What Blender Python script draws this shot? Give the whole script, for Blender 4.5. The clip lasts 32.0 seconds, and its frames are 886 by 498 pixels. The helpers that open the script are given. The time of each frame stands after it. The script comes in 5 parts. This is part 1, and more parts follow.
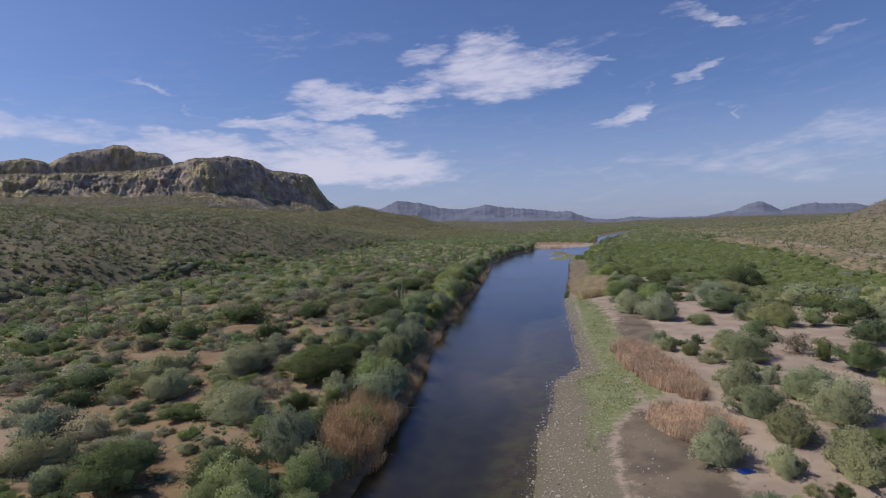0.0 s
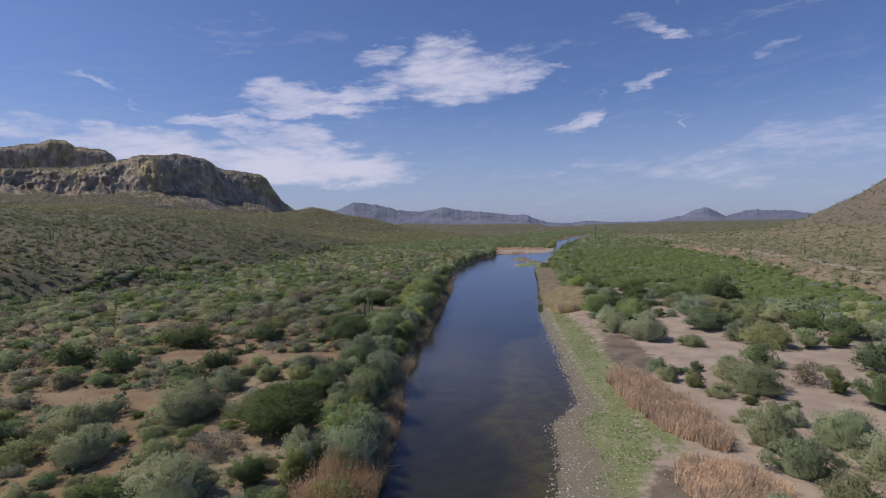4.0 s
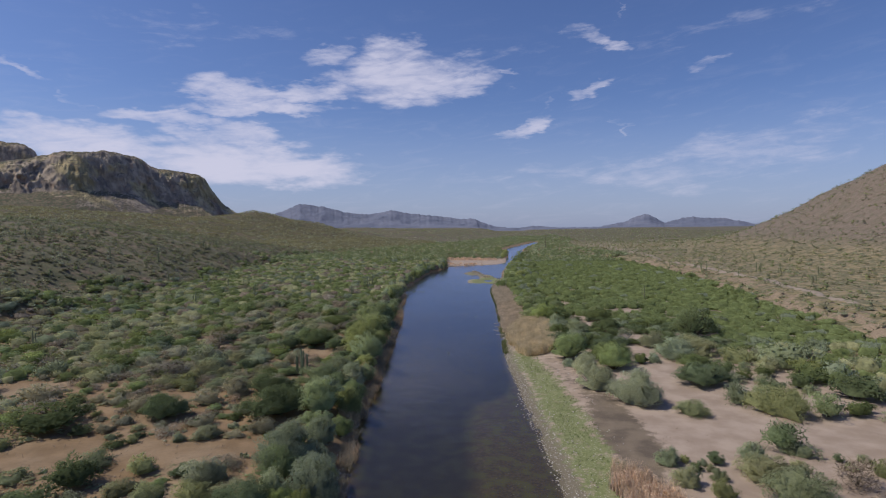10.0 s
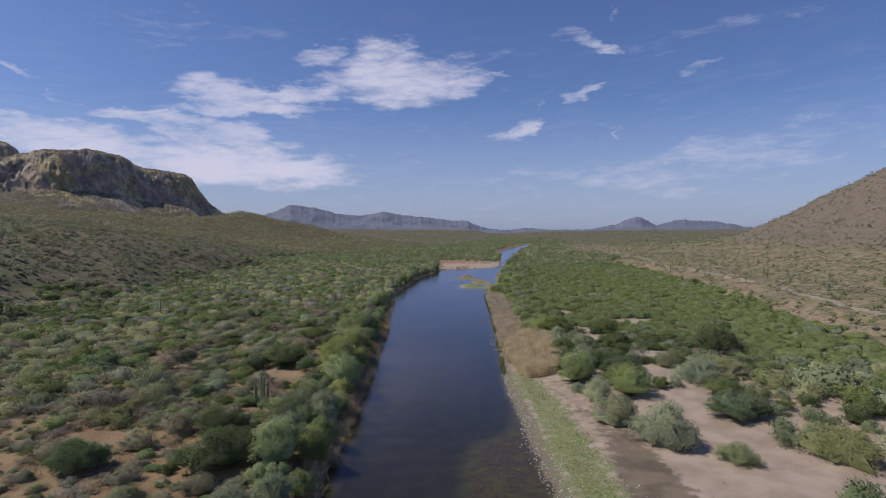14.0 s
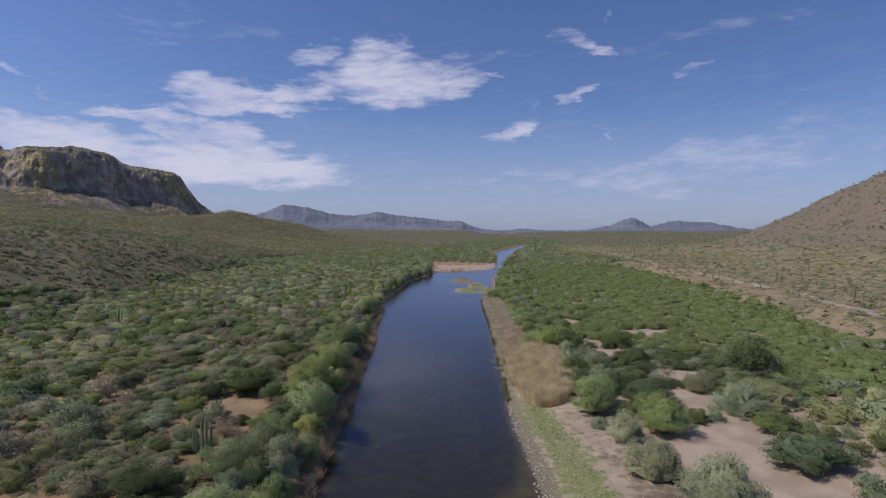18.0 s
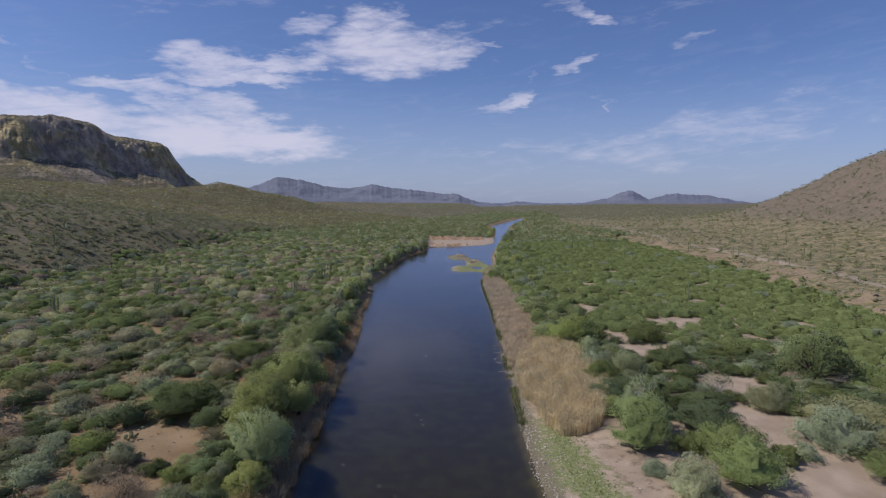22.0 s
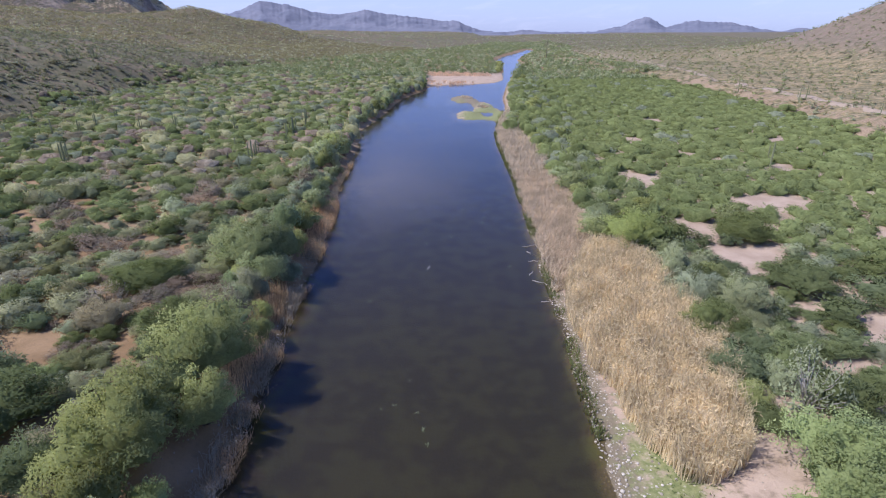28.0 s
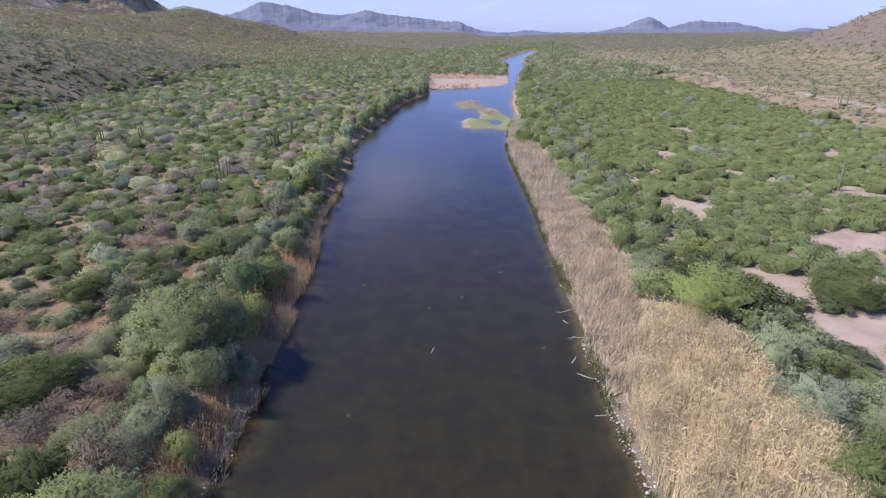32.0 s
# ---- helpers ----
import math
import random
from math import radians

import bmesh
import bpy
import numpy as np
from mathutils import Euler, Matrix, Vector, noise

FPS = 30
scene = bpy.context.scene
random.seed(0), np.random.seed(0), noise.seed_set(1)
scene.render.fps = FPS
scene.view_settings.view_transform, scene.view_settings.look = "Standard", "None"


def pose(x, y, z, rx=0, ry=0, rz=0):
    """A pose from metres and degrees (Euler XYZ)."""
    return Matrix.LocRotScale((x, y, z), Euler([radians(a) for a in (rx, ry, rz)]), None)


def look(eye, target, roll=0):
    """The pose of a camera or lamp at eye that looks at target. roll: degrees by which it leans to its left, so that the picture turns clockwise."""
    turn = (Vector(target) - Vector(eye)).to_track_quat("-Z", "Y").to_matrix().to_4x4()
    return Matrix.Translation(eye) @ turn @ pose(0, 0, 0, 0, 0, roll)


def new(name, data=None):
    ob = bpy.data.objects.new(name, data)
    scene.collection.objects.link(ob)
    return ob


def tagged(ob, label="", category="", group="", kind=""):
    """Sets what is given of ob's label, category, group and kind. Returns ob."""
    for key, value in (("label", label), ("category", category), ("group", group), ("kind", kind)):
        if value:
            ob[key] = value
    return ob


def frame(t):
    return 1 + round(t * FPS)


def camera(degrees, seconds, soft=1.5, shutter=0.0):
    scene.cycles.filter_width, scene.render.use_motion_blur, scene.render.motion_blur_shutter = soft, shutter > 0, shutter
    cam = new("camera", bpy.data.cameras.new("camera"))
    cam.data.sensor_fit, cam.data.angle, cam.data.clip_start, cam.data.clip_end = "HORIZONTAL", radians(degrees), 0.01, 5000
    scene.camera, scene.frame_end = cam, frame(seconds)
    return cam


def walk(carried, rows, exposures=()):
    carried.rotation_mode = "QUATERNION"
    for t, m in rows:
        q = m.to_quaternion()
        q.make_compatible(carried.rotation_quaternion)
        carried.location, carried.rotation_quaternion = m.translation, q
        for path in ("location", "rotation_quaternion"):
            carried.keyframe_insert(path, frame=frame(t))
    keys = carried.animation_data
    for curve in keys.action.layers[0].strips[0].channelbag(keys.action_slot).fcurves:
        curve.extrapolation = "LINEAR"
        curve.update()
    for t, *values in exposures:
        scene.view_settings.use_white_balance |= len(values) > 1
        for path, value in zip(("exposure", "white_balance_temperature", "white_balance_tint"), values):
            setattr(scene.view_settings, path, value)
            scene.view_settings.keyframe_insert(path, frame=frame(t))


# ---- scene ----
cam = camera(78.4, 32.0, soft=1.15)
PATH = [
    (0, (0.00, 0.00, 27.00), (-1.855, 9.816, 26.557), -1.32),
    (0.5, (-0.93, 1.32, 27.19), (-2.798, 11.132, 26.739), -1.23),
    (1, (-1.80, 2.68, 27.45), (-3.701, 12.485, 27.008), -1.15),
    (1.5, (-2.62, 4.13, 27.76), (-4.542, 13.933, 27.318), -1.09),
    (2, (-3.45, 5.65, 28.09), (-5.396, 15.454, 27.653), -0.99),
    (2.5, (-4.26, 7.30, 28.44), (-6.212, 17.101, 28.010), -0.98),
    (3, (-5.02, 9.01, 28.77), (-6.973, 18.804, 28.348), -0.89),
    (3.5, (-5.64, 10.74, 29.09), (-7.337, 20.583, 28.667), -0.86),
    (4, (-6.18, 12.54, 29.42), (-7.245, 22.474, 29.001), -0.77),
    (4.5, (-6.68, 14.41, 29.78), (-7.370, 24.375, 29.365), -0.74),
    (6.5, (-8.28, 22.53, 32.03), (-8.617, 32.517, 31.626), -0.44),
    (7, (-8.67, 24.44, 32.88), (-8.972, 34.427, 32.474), -0.41),
    (7.5, (-9.05, 26.35, 33.73), (-9.318, 36.343, 33.330), -0.37),
    (8, (-9.31, 28.47, 34.56), (-9.532, 38.460, 34.160), -0.32),
    (8.5, (-9.50, 30.70, 35.34), (-9.695, 40.689, 34.952), -0.34),
    (9, (-9.64, 33.06, 36.05), (-9.806, 43.055, 35.665), -0.24),
    (9.5, (-9.67, 35.49, 36.61), (-9.819, 45.482, 36.235), -0.13),
    (10, (-9.70, 37.93, 36.98), (-9.814, 47.922, 36.601), -0.12),
    (10.5, (-9.70, 40.36, 37.18), (-9.795, 50.356, 36.799), -0.09),
    (11, (-9.68, 42.86, 37.25), (-9.746, 52.855, 36.880), -0.01),
    (11.5, (-9.68, 45.39, 37.26), (-9.721, 55.383, 36.892), 0.04),
    (12, (-9.68, 47.88, 37.23), (-9.704, 57.873, 36.873), 0.12),
    (12.5, (-9.62, 50.38, 37.21), (-9.630, 60.374, 36.860), 0.13),
    (13, (-9.64, 52.79, 37.21), (-9.633, 62.784, 36.861), 0.16),
    (13.5, (-9.58, 55.22, 37.21), (-9.562, 65.217, 36.859), 0.19),
    (14, (-9.44, 57.82, 37.21), (-9.404, 67.814, 36.862), 0.14),
    (14.5, (-9.40, 60.28, 37.19), (-9.356, 70.272, 36.851), 0.20),
    (16.5, (-9.65, 69.72, 37.43), (-9.544, 79.717, 37.088), 0.36),
    (17, (-9.49, 72.89, 37.42), (-9.363, 82.879, 37.076), 0.40),
    (17.5, (-9.34, 76.15, 37.39), (-9.204, 86.143, 37.049), 0.33),
    (18, (-9.16, 79.42, 37.36), (-9.015, 89.415, 37.019), 0.32),
    (18.5, (-8.96, 82.74, 37.34), (-8.801, 92.732, 36.998), 0.32),
    (19, (-8.78, 86.14, 37.32), (-8.614, 96.130, 36.978), 0.32),
    (19.5, (-8.73, 89.66, 37.29), (-8.556, 99.649, 36.953), 0.32),
    (20, (-8.68, 93.32, 37.26), (-8.498, 103.312, 36.914), 0.34),
    (20.5, (-8.56, 97.06, 37.21), (-8.365, 107.052, 36.873), 0.35),
    (21, (-8.49, 100.89, 37.16), (-8.288, 110.882, 36.825), 0.35),
    (21.5, (-8.51, 104.76, 37.11), (-8.306, 114.750, 36.742), 0.32),
    (22, (-8.60, 108.59, 37.11), (-8.382, 118.548, 36.274), 0.33),
    (22.5, (-8.72, 112.33, 37.15), (-8.489, 122.215, 35.649), 0.39),
    (23, (-8.92, 116.08, 37.20), (-8.679, 125.837, 35.039), 0.42),
    (23.5, (-9.10, 119.86, 37.25), (-8.850, 129.453, 34.447), 0.44),
    (24, (-9.30, 123.69, 37.28), (-9.039, 133.081, 33.850), 0.50),
    (24.5, (-9.36, 127.73, 37.27), (-9.104, 137.001, 33.531), 0.52),
    (25, (-9.41, 131.86, 37.22), (-9.168, 141.132, 33.478), 0.44),
    (25.5, (-9.53, 135.92, 37.16), (-9.280, 145.189, 33.415), 0.46),
    (27.5, (-9.47, 152.19, 36.42), (-9.226, 161.472, 32.716), 0.41),
    (28, (-9.46, 155.81, 36.34), (-9.227, 165.093, 32.635), 0.35),
    (28.5, (-9.55, 159.33, 36.25), (-9.321, 168.614, 32.551), 0.35),
    (29, (-9.58, 162.76, 36.16), (-9.358, 172.045, 32.462), 0.32),
    (29.5, (-9.68, 166.11, 36.07), (-9.459, 175.400, 32.373), 0.27),
    (30, (-9.71, 169.38, 36.00), (-9.490, 178.672, 32.309), 0.31),
    (30.5, (-9.75, 172.58, 35.96), (-9.535, 181.872, 32.266), 0.29),
    (31, (-9.74, 175.63, 35.94), (-9.531, 184.922, 32.244), 0.33),
    (31.5, (-9.78, 178.61, 35.91), (-9.567, 187.908, 32.222), 0.29),
    (32, (-9.82, 181.56, 35.87), (-9.615, 190.848, 32.175), 0.24),
]
walk(cam, [(t, look(eye, target, roll)) for t, eye, target, roll in PATH],
     exposures=[(0.0, 0.0, 6500, 10), (21.5, 0.0, 6500, 10), (22.2, 0.0, 6480, 10), (23.0, 0.15, 6330, 14), (24.0, 0.56, 6100, 15), (24.9, 0.84, 6000, 18), (32.0, 0.84, 6000, 18)])

# ---- light ----
SUN_EL, SUN_AZ = radians(52), radians(-96)          # azimuth from +y towards +x
sun_way = Vector((math.sin(SUN_AZ) * math.cos(SUN_EL), math.cos(SUN_AZ) * math.cos(SUN_EL), math.sin(SUN_EL)))
sun = new("sun", bpy.data.lights.new("sun", "SUN"))
sun.data.energy, sun.data.angle, sun.data.color = 3.1, radians(0.53), (1.0, 0.94, 0.82)
sun.matrix_world = look(tuple(sun_way * 100), (0, 0, 0))
scene.view_settings.exposure = 0.0


class Nodes:
    """A short way to write node trees."""

    def __init__(self, tree):
        self.tree = tree
        tree.nodes.clear()

    def add(self, kind, inputs=None, **props):
        n = self.tree.nodes.new(kind)
        for k, v in props.items():
            setattr(n, k, v)
        for k, v in (inputs or {}).items():
            if isinstance(v, bpy.types.NodeSocket):
                self.tree.links.new(v, n.inputs[k])
            else:
                n.inputs[k].default_value = v
        return n

    def math(self, op, a, b=0.0, c=0.0, clamp=False):
        return self.add("ShaderNodeMath", {0: a, 1: b, 2: c}, operation=op, use_clamp=clamp).outputs[0]

    def mix(self, f, a, b, blend="MIX"):
        n = self.add("ShaderNodeMix", data_type="RGBA", blend_type=blend)
        for k, v in ((0, f), (6, a), (7, b)):
            if isinstance(v, bpy.types.NodeSocket):
                self.tree.links.new(v, n.inputs[k])
            else:
                n.inputs[k].default_value = (*v, 1) if k else v
        return n.outputs[2]

    def step(self, x, lo, hi, a=0.0, b=1.0):
        n = self.add("ShaderNodeMapRange", {0: x, 1: lo, 2: hi, 3: a, 4: b}, interpolation_type="SMOOTHSTEP")
        return n.outputs[0]

    def noise(self, vec, scale, detail=4.0, rough=0.55, distortion=0.0):
        return self.add("ShaderNodeTexNoise", {"Vector": vec, "Scale": scale, "Detail": detail, "Roughness": rough, "Distortion": distortion}).outputs[0]


# sky with thin high cloud
world = bpy.data.worlds.new("world")
scene.world = world
world.use_nodes = True
w = Nodes(world.node_tree)
sky = w.add("ShaderNodeTexSky", sky_type="NISHITA", sun_disc=False, sun_elevation=SUN_EL, sun_rotation=SUN_AZ,
            altitude=400.0, air_density=1.0, dust_density=1.3, ozone_density=1.6).outputs[0]
way = w.add("ShaderNodeTexCoord").outputs["Generated"]
sep = w.add("ShaderNodeSeparateXYZ", {0: way})
dx, dy, dz = sep.outputs
az = w.math("MULTIPLY", w.math("ARCTAN2", dx, dy), 57.2958)
el = w.math("MULTIPLY", w.math("ARCSINE", dz), 57.2958)
flat = w.add("ShaderNodeCombineXYZ", {0: w.math("MULTIPLY", az, 0.022), 1: w.math("MULTIPLY", el, 0.065), 2: 0.0}).outputs[0]
streak = w.noise(flat, 5.0, 8.0, 0.62, 0.6)
puff = w.noise(flat, 16.0, 6.0, 0.6, 0.3)
warp = w.math("MULTIPLY", w.math("SUBTRACT", w.noise(flat, 3.0, 3.0), 0.5), 5.0)
# cloud banks: azimuth, elevation, half width, half height, lean, weight
CLOUDS = [(-4.1, 15.2, 8.7, 2.7, 0.05, 1.10), (-5.5, 17.9, 4.4, 1.5, -0.10, 0.95), (-12.2, 17.1, 3.1, 0.9, 0.10, 0.72), (2.1, 14.5, 4.1, 1.3, 0.15, 0.90), (-21.7, 13.0, 5.1, 1.9, -0.05, 1.00),
          (-14.7, 13.3, 5.5, 1.2, 0.12, 1.05), (-27.6, 10.3, 6.1, 0.7, 0.04, 0.95), (-18.6, 11.6, 8.0, 0.8, 0.03, 1.00), (-19.7, 6.3, 11.6, 2.3, -0.03, 1.28), (-24.8, 8.7, 4.2, 1.5, -0.10, 0.85),
          (-20.7, 9.1, 4.2, 1.4, -0.15, 0.95), (-33.5, 7.3, 8.0, 1.7, -0.10, 1.12), (-38.5, 8.1, 3.3, 0.9, -0.10, 0.85), (8.1, 10.3, 2.8, 1.1, 0.35, 0.92), (10.1, 12.8, 0.9, 0.5, 0.80, 0.50),
          (14.3, 13.7, 2.1, 0.8, 0.25, 0.85), (15.3, 18.2, 3.3, 0.7, -0.30, 0.80), (5.5, 15.8, 3.0, 0.4, -0.10, 0.72), (25.3, 14.9, 2.3, 0.4, 0.05, 0.55), (17.6, 10.1, 0.6, 0.9, 0.90, 0.50),
          (-37.9, 12.8, 2.2, 0.5, -0.35, 0.68), (-35.0, 11.2, 1.6, 0.3, -0.50, 0.50), (28.8, 7.2, 16.1, 2.6, 0.10, 0.52), (17.5, 5.2, 17.3, 2.0, 0.00, 0.50), (24.9, 18.1, 15.6, 1.2, 0.12, 0.30),
          (6.2, 17.5, 8.6, 0.7, 0.12, 0.30), (16.5, 20.3, 2.1, 0.4, 1.20, 0.40), (-26.1, 17.7, 14.3, 1.9, 0.10, 0.30), (-52, 9.0, 14, 1.8, -0.05, 0.85), (-60, 22, 16, 5, 0.1, 0.7),
          (70, 25, 25, 6, 0.1, 0.5), (2, 31, 9, 2, 0.1, 0.3)]
cover = None
curl = w.add("ShaderNodeSeparateColor", {0: w.add("ShaderNodeTexNoise", {"Vector": flat, "Scale": 9.0, "Detail": 4.0, "Roughness": 0.6}).outputs["Color"]}).outputs
az2 = w.math("ADD", az, w.math("MULTIPLY", w.math("SUBTRACT", curl[0], 0.5), 10.0))
el2 = w.math("ADD", el, w.math("MULTIPLY", w.math("SUBTRACT", curl[1], 0.5), 3.6))
for a0, e0, ra, re, lean, weight in CLOUDS:
    u = w.math("SUBTRACT", az2, a0)
    v = w.math("SUBTRACT", w.math("SUBTRACT", el2, e0), w.math("ADD", w.math("MULTIPLY", u, lean), w.math("MULTIPLY", warp, re * 0.22)))
    u, v = w.math("DIVIDE", u, ra), w.math("DIVIDE", v, re)
    r2 = w.math("ADD", w.math("MULTIPLY", u, u), w.math("MULTIPLY", v, v))
    blob = w.math("MULTIPLY", w.step(r2, 1.7, 0.0), weight)
    cover = blob if cover is None else w.math("MAXIMUM", cover, blob)
fibre = w.add("ShaderNodeCombineXYZ", {0: w.math("MULTIPLY", w.math("ADD", az, w.math("MULTIPLY", el, 1.4)), 0.03), 1: w.math("MULTIPLY", w.math("SUBTRACT", el, w.math("MULTIPLY", az, 0.16)), 0.16), 2: 1.7}).outputs[0]
fine_ = w.noise(fibre, 6.0, 9.0, 0.66, 0.8)
form = w.math("ADD", w.math("MULTIPLY", streak, 0.38), w.math("ADD", w.math("MULTIPLY", fine_, 0.36), w.math("MULTIPLY", puff, 0.26)))
form = w.step(form, 0.30, 0.70)
dense = w.math("SUBTRACT", w.math("MULTIPLY", cover, 1.25), w.math("MULTIPLY", w.math("SUBTRACT", 1.0, form), 1.0))
alpha = w.math("MULTIPLY", w.step(dense, -0.22, 1.25), 0.86)
thin = w.math("MULTIPLY", w.step(fine_, 0.48, 0.75), w.math("MULTIPLY", w.step(el, 26.0, 5.0), 0.09))
alpha = w.math("MAXIMUM", alpha, thin)
low = w.step(el, 14.0, 0.0, 0.0, 0.55)
blue = w.mix(1.0, sky, (0.83, 0.95, 1.36), "MULTIPLY")
sky2 = w.mix(low, blue, (5.05, 5.8, 8.6))
lit = w.mix(alpha, sky2, (8.7, 8.6, 10.6))
back = w.add("ShaderNodeBackground", {0: lit, 1: 0.073})
w.add("ShaderNodeOutputWorld", {0: back.outputs[0]})


# ---- materials ----
def material(name):
    m = bpy.data.materials.new(name)
    m.use_nodes = True
    return m, Nodes(m.node_tree)


def finish(n, color, rough=0.9, bump=None, strength=0.3, distance=0.1, **more):
    inputs = {"Base Color": color, "Roughness": rough, **more}
    if bump is not None:
        inputs["Normal"] = n.add("ShaderNodeBump", {"Height": bump, "Strength": strength, "Distance": distance}).outputs[0]
    b = n.add("ShaderNodeBsdfPrincipled", inputs)
    n.add("ShaderNodeOutputMaterial", {0: b.outputs[0]})


def leafy(name, dark, light, back=0.48):
    """Leaves: two tones over the leaf sprays, and a shift of tone from plant to plant."""
    m, n = material(name)
    isle = n.add("ShaderNodeNewGeometry").outputs["Random Per Island"]
    own = n.add("ShaderNodeObjectInfo").outputs["Random"]
    c = n.mix(n.step(isle, 0, 1, 0.25, 0.75), dark, light)
    blot = n.noise(n.add("ShaderNodeTexCoord").outputs["Object"], 0.33, 2.0)
    hsv = n.add("ShaderNodeHueSaturation", {"Hue": n.step(own, 0, 1, 0.487, 0.516), "Saturation": n.step(own, 0, 1, 1.1, 0.82),
                                            "Value": n.math("MULTIPLY", n.step(n.noise(n.add("ShaderNodeNewGeometry").outputs["Position"], 2.2, 4.0, 0.7), 0.35, 0.65, 0.86, 1.14), n.math("MULTIPLY", n.step(n.math("FRACT", n.math("MULTIPLY", own, 7.31)), 0, 1, 0.82, 1.18), n.step(blot, 0.33, 0.67, 0.82, 1.18))), "Color": c}).outputs[0]
    d = n.add("ShaderNodeBsdfDiffuse", {0: hsv, 1: 0.8})
    t = n.add("ShaderNodeBsdfTranslucent", {0: hsv})
    s = n.add("ShaderNodeMixShader", {0: back, 1: d.outputs[0], 2: t.outputs[0]})
    n.add("ShaderNodeOutputMaterial", {0: s.outputs[0]})
    return m


M_MESQ = leafy("mesquite_leaves", (0.170, 0.216, 0.097), (0.246, 0.292, 0.140))
M_PALO = leafy("palo_verde_leaves", (0.272, 0.335, 0.140), (0.372, 0.440, 0.195))
M_GREY = leafy("grey_leaves", (0.375, 0.388, 0.225), (0.470, 0.475, 0.292))
M_SALT = leafy("saltbush_leaves", (0.395, 0.372, 0.242), (0.485, 0.458, 0.315))
M_SEEP = leafy("bluegrey_leaves", (0.318, 0.368, 0.222), (0.415, 0.452, 0.285))
M_OLIVE = leafy("olive_leaves", (0.300, 0.330, 0.165), (0.410, 0.430, 0.235))
M_WILL = leafy("willow_leaves", (0.322, 0.372, 0.160), (0.445, 0.488, 0.230))
M_COTTON = leafy("dark_leaves", (0.162, 0.199, 0.101), (0.280, 0.333, 0.174))
M_TWIG = leafy("dry_twigs", (0.239, 0.193, 0.141), (0.427, 0.363, 0.270), 0.1)
M_REED = leafy("dry_reed", (0.570, 0.425, 0.245), (0.720, 0.565, 0.355), 0.45)
M_REED_RED = leafy("russet_reed", (0.640, 0.505, 0.350), (0.810, 0.670, 0.485), 0.3)
M_SCRUB = leafy("hill_scrub_leaves", (0.205, 0.205, 0.115), (0.320, 0.305, 0.180))

M_BARK, n = material("bark")
p = n.add("ShaderNodeTexCoord").outputs["Object"]
finish(n, n.mix(n.noise(p, 6.0), (0.055, 0.042, 0.033), (0.17, 0.135, 0.105)), 0.95, n.noise(p, 25.0), 0.5, 0.03)
M_PALEBARK, n = material("pale_bark")
p = n.add("ShaderNodeTexCoord").outputs["Object"]
finish(n, n.mix(n.noise(p, 4.0), (0.30, 0.27, 0.24), (0.52, 0.49, 0.45)), 0.9, n.noise(p, 25.0), 0.4, 0.03)
M_CACTUS, n = material("cactus_skin")
p = n.add("ShaderNodeTexCoord").outputs["Object"]
finish(n, n.mix(n.noise(p, 2.5), (0.150, 0.175, 0.085), (0.270, 0.285, 0.160)), 0.75, n.noise(p, 30.0), 0.3, 0.02)

# ground: bare soils by zone, with pebbles and stains
M_GROUND, n = material("ground_soil")
p = n.add("ShaderNodeTexCoord").outputs["Object"]
z1 = n.add("ShaderNodeSeparateColor", {0: n.add("ShaderNodeAttribute", attribute_name="zone").outputs["Color"]}).outputs
z2 = n.add("ShaderNodeSeparateColor", {0: n.add("ShaderNodeAttribute", attribute_name="zone2").outputs["Color"]}).outputs
big, mid, fine = n.noise(p, 0.035, 5.0), n.noise(p, 0.22, 5.0), n.noise(p, 2.2, 6.0, 0.65)
grit = n.noise(p, 9.0, 3.0, 0.7)
cell = n.add("ShaderNodeTexVoronoi", {"Vector": p, "Scale": 2.6, "Randomness": 1.0})
pebble = n.step(cell.outputs["Distance"], 0.12, 0.42, 1.0, 0.0)
peb_tone = n.add("ShaderNodeSeparateColor", {0: cell.outputs["Color"]}).outputs[0]
soil = n.mix(n.step(mid, 0.32, 0.68), (0.190, 0.119, 0.058), (0.280, 0.184, 0.099))
soil = n.mix(n.step(big, 0.45, 0.7), soil, (0.315, 0.233, 0.150))
soil = n.mix(n.math("MULTIPLY", n.step(fine, 0.5, 0.75), 0.55), soil, (0.150, 0.109, 0.064))
hill = n.mix(n.step(fine, 0.35, 0.7), (0.150, 0.105, 0.066), (0.235, 0.170, 0.112))
hill = n.mix(n.step(big, 0.42, 0.68), hill, (0.185, 0.135, 0.082))
speck = n.math("ADD", n.math("MULTIPLY", n.noise(p, 0.62, 3.0, 0.6), 0.5), n.math("MULTIPLY", n.noise(p, 0.17, 3.0, 0.6), 0.5))
brushy = n.mix(n.step(mid, 0.35, 0.65), (0.070, 0.074, 0.036), (0.112, 0.112, 0.058))
hill = n.mix(n.math("MULTIPLY", n.step(speck, 0.44, 0.53), 0.85), hill, brushy)
hill = n.mix(n.math("MULTIPLY", n.step(n.noise(p, 0.035, 5.0, 0.7), 0.45, 0.55), 0.6), hill, brushy)
hill = n.mix(n.math("MULTIPLY", n.step(n.noise(p, 1.7, 3.0), 0.58, 0.66), 0.5), hill, (0.24, 0.185, 0.135))
place = n.add("ShaderNodeSeparateXYZ", {0: p}).outputs
bench = n.mix(n.step(mid, 0.38, 0.62), (0.230, 0.180, 0.085), (0.320, 0.245, 0.145))
bench = n.mix(n.step(place[2], 16.0, 32.0), bench, n.mix(n.step(fine, 0.35, 0.7), (0.160, 0.118, 0.088), (0.245, 0.185, 0.142)))
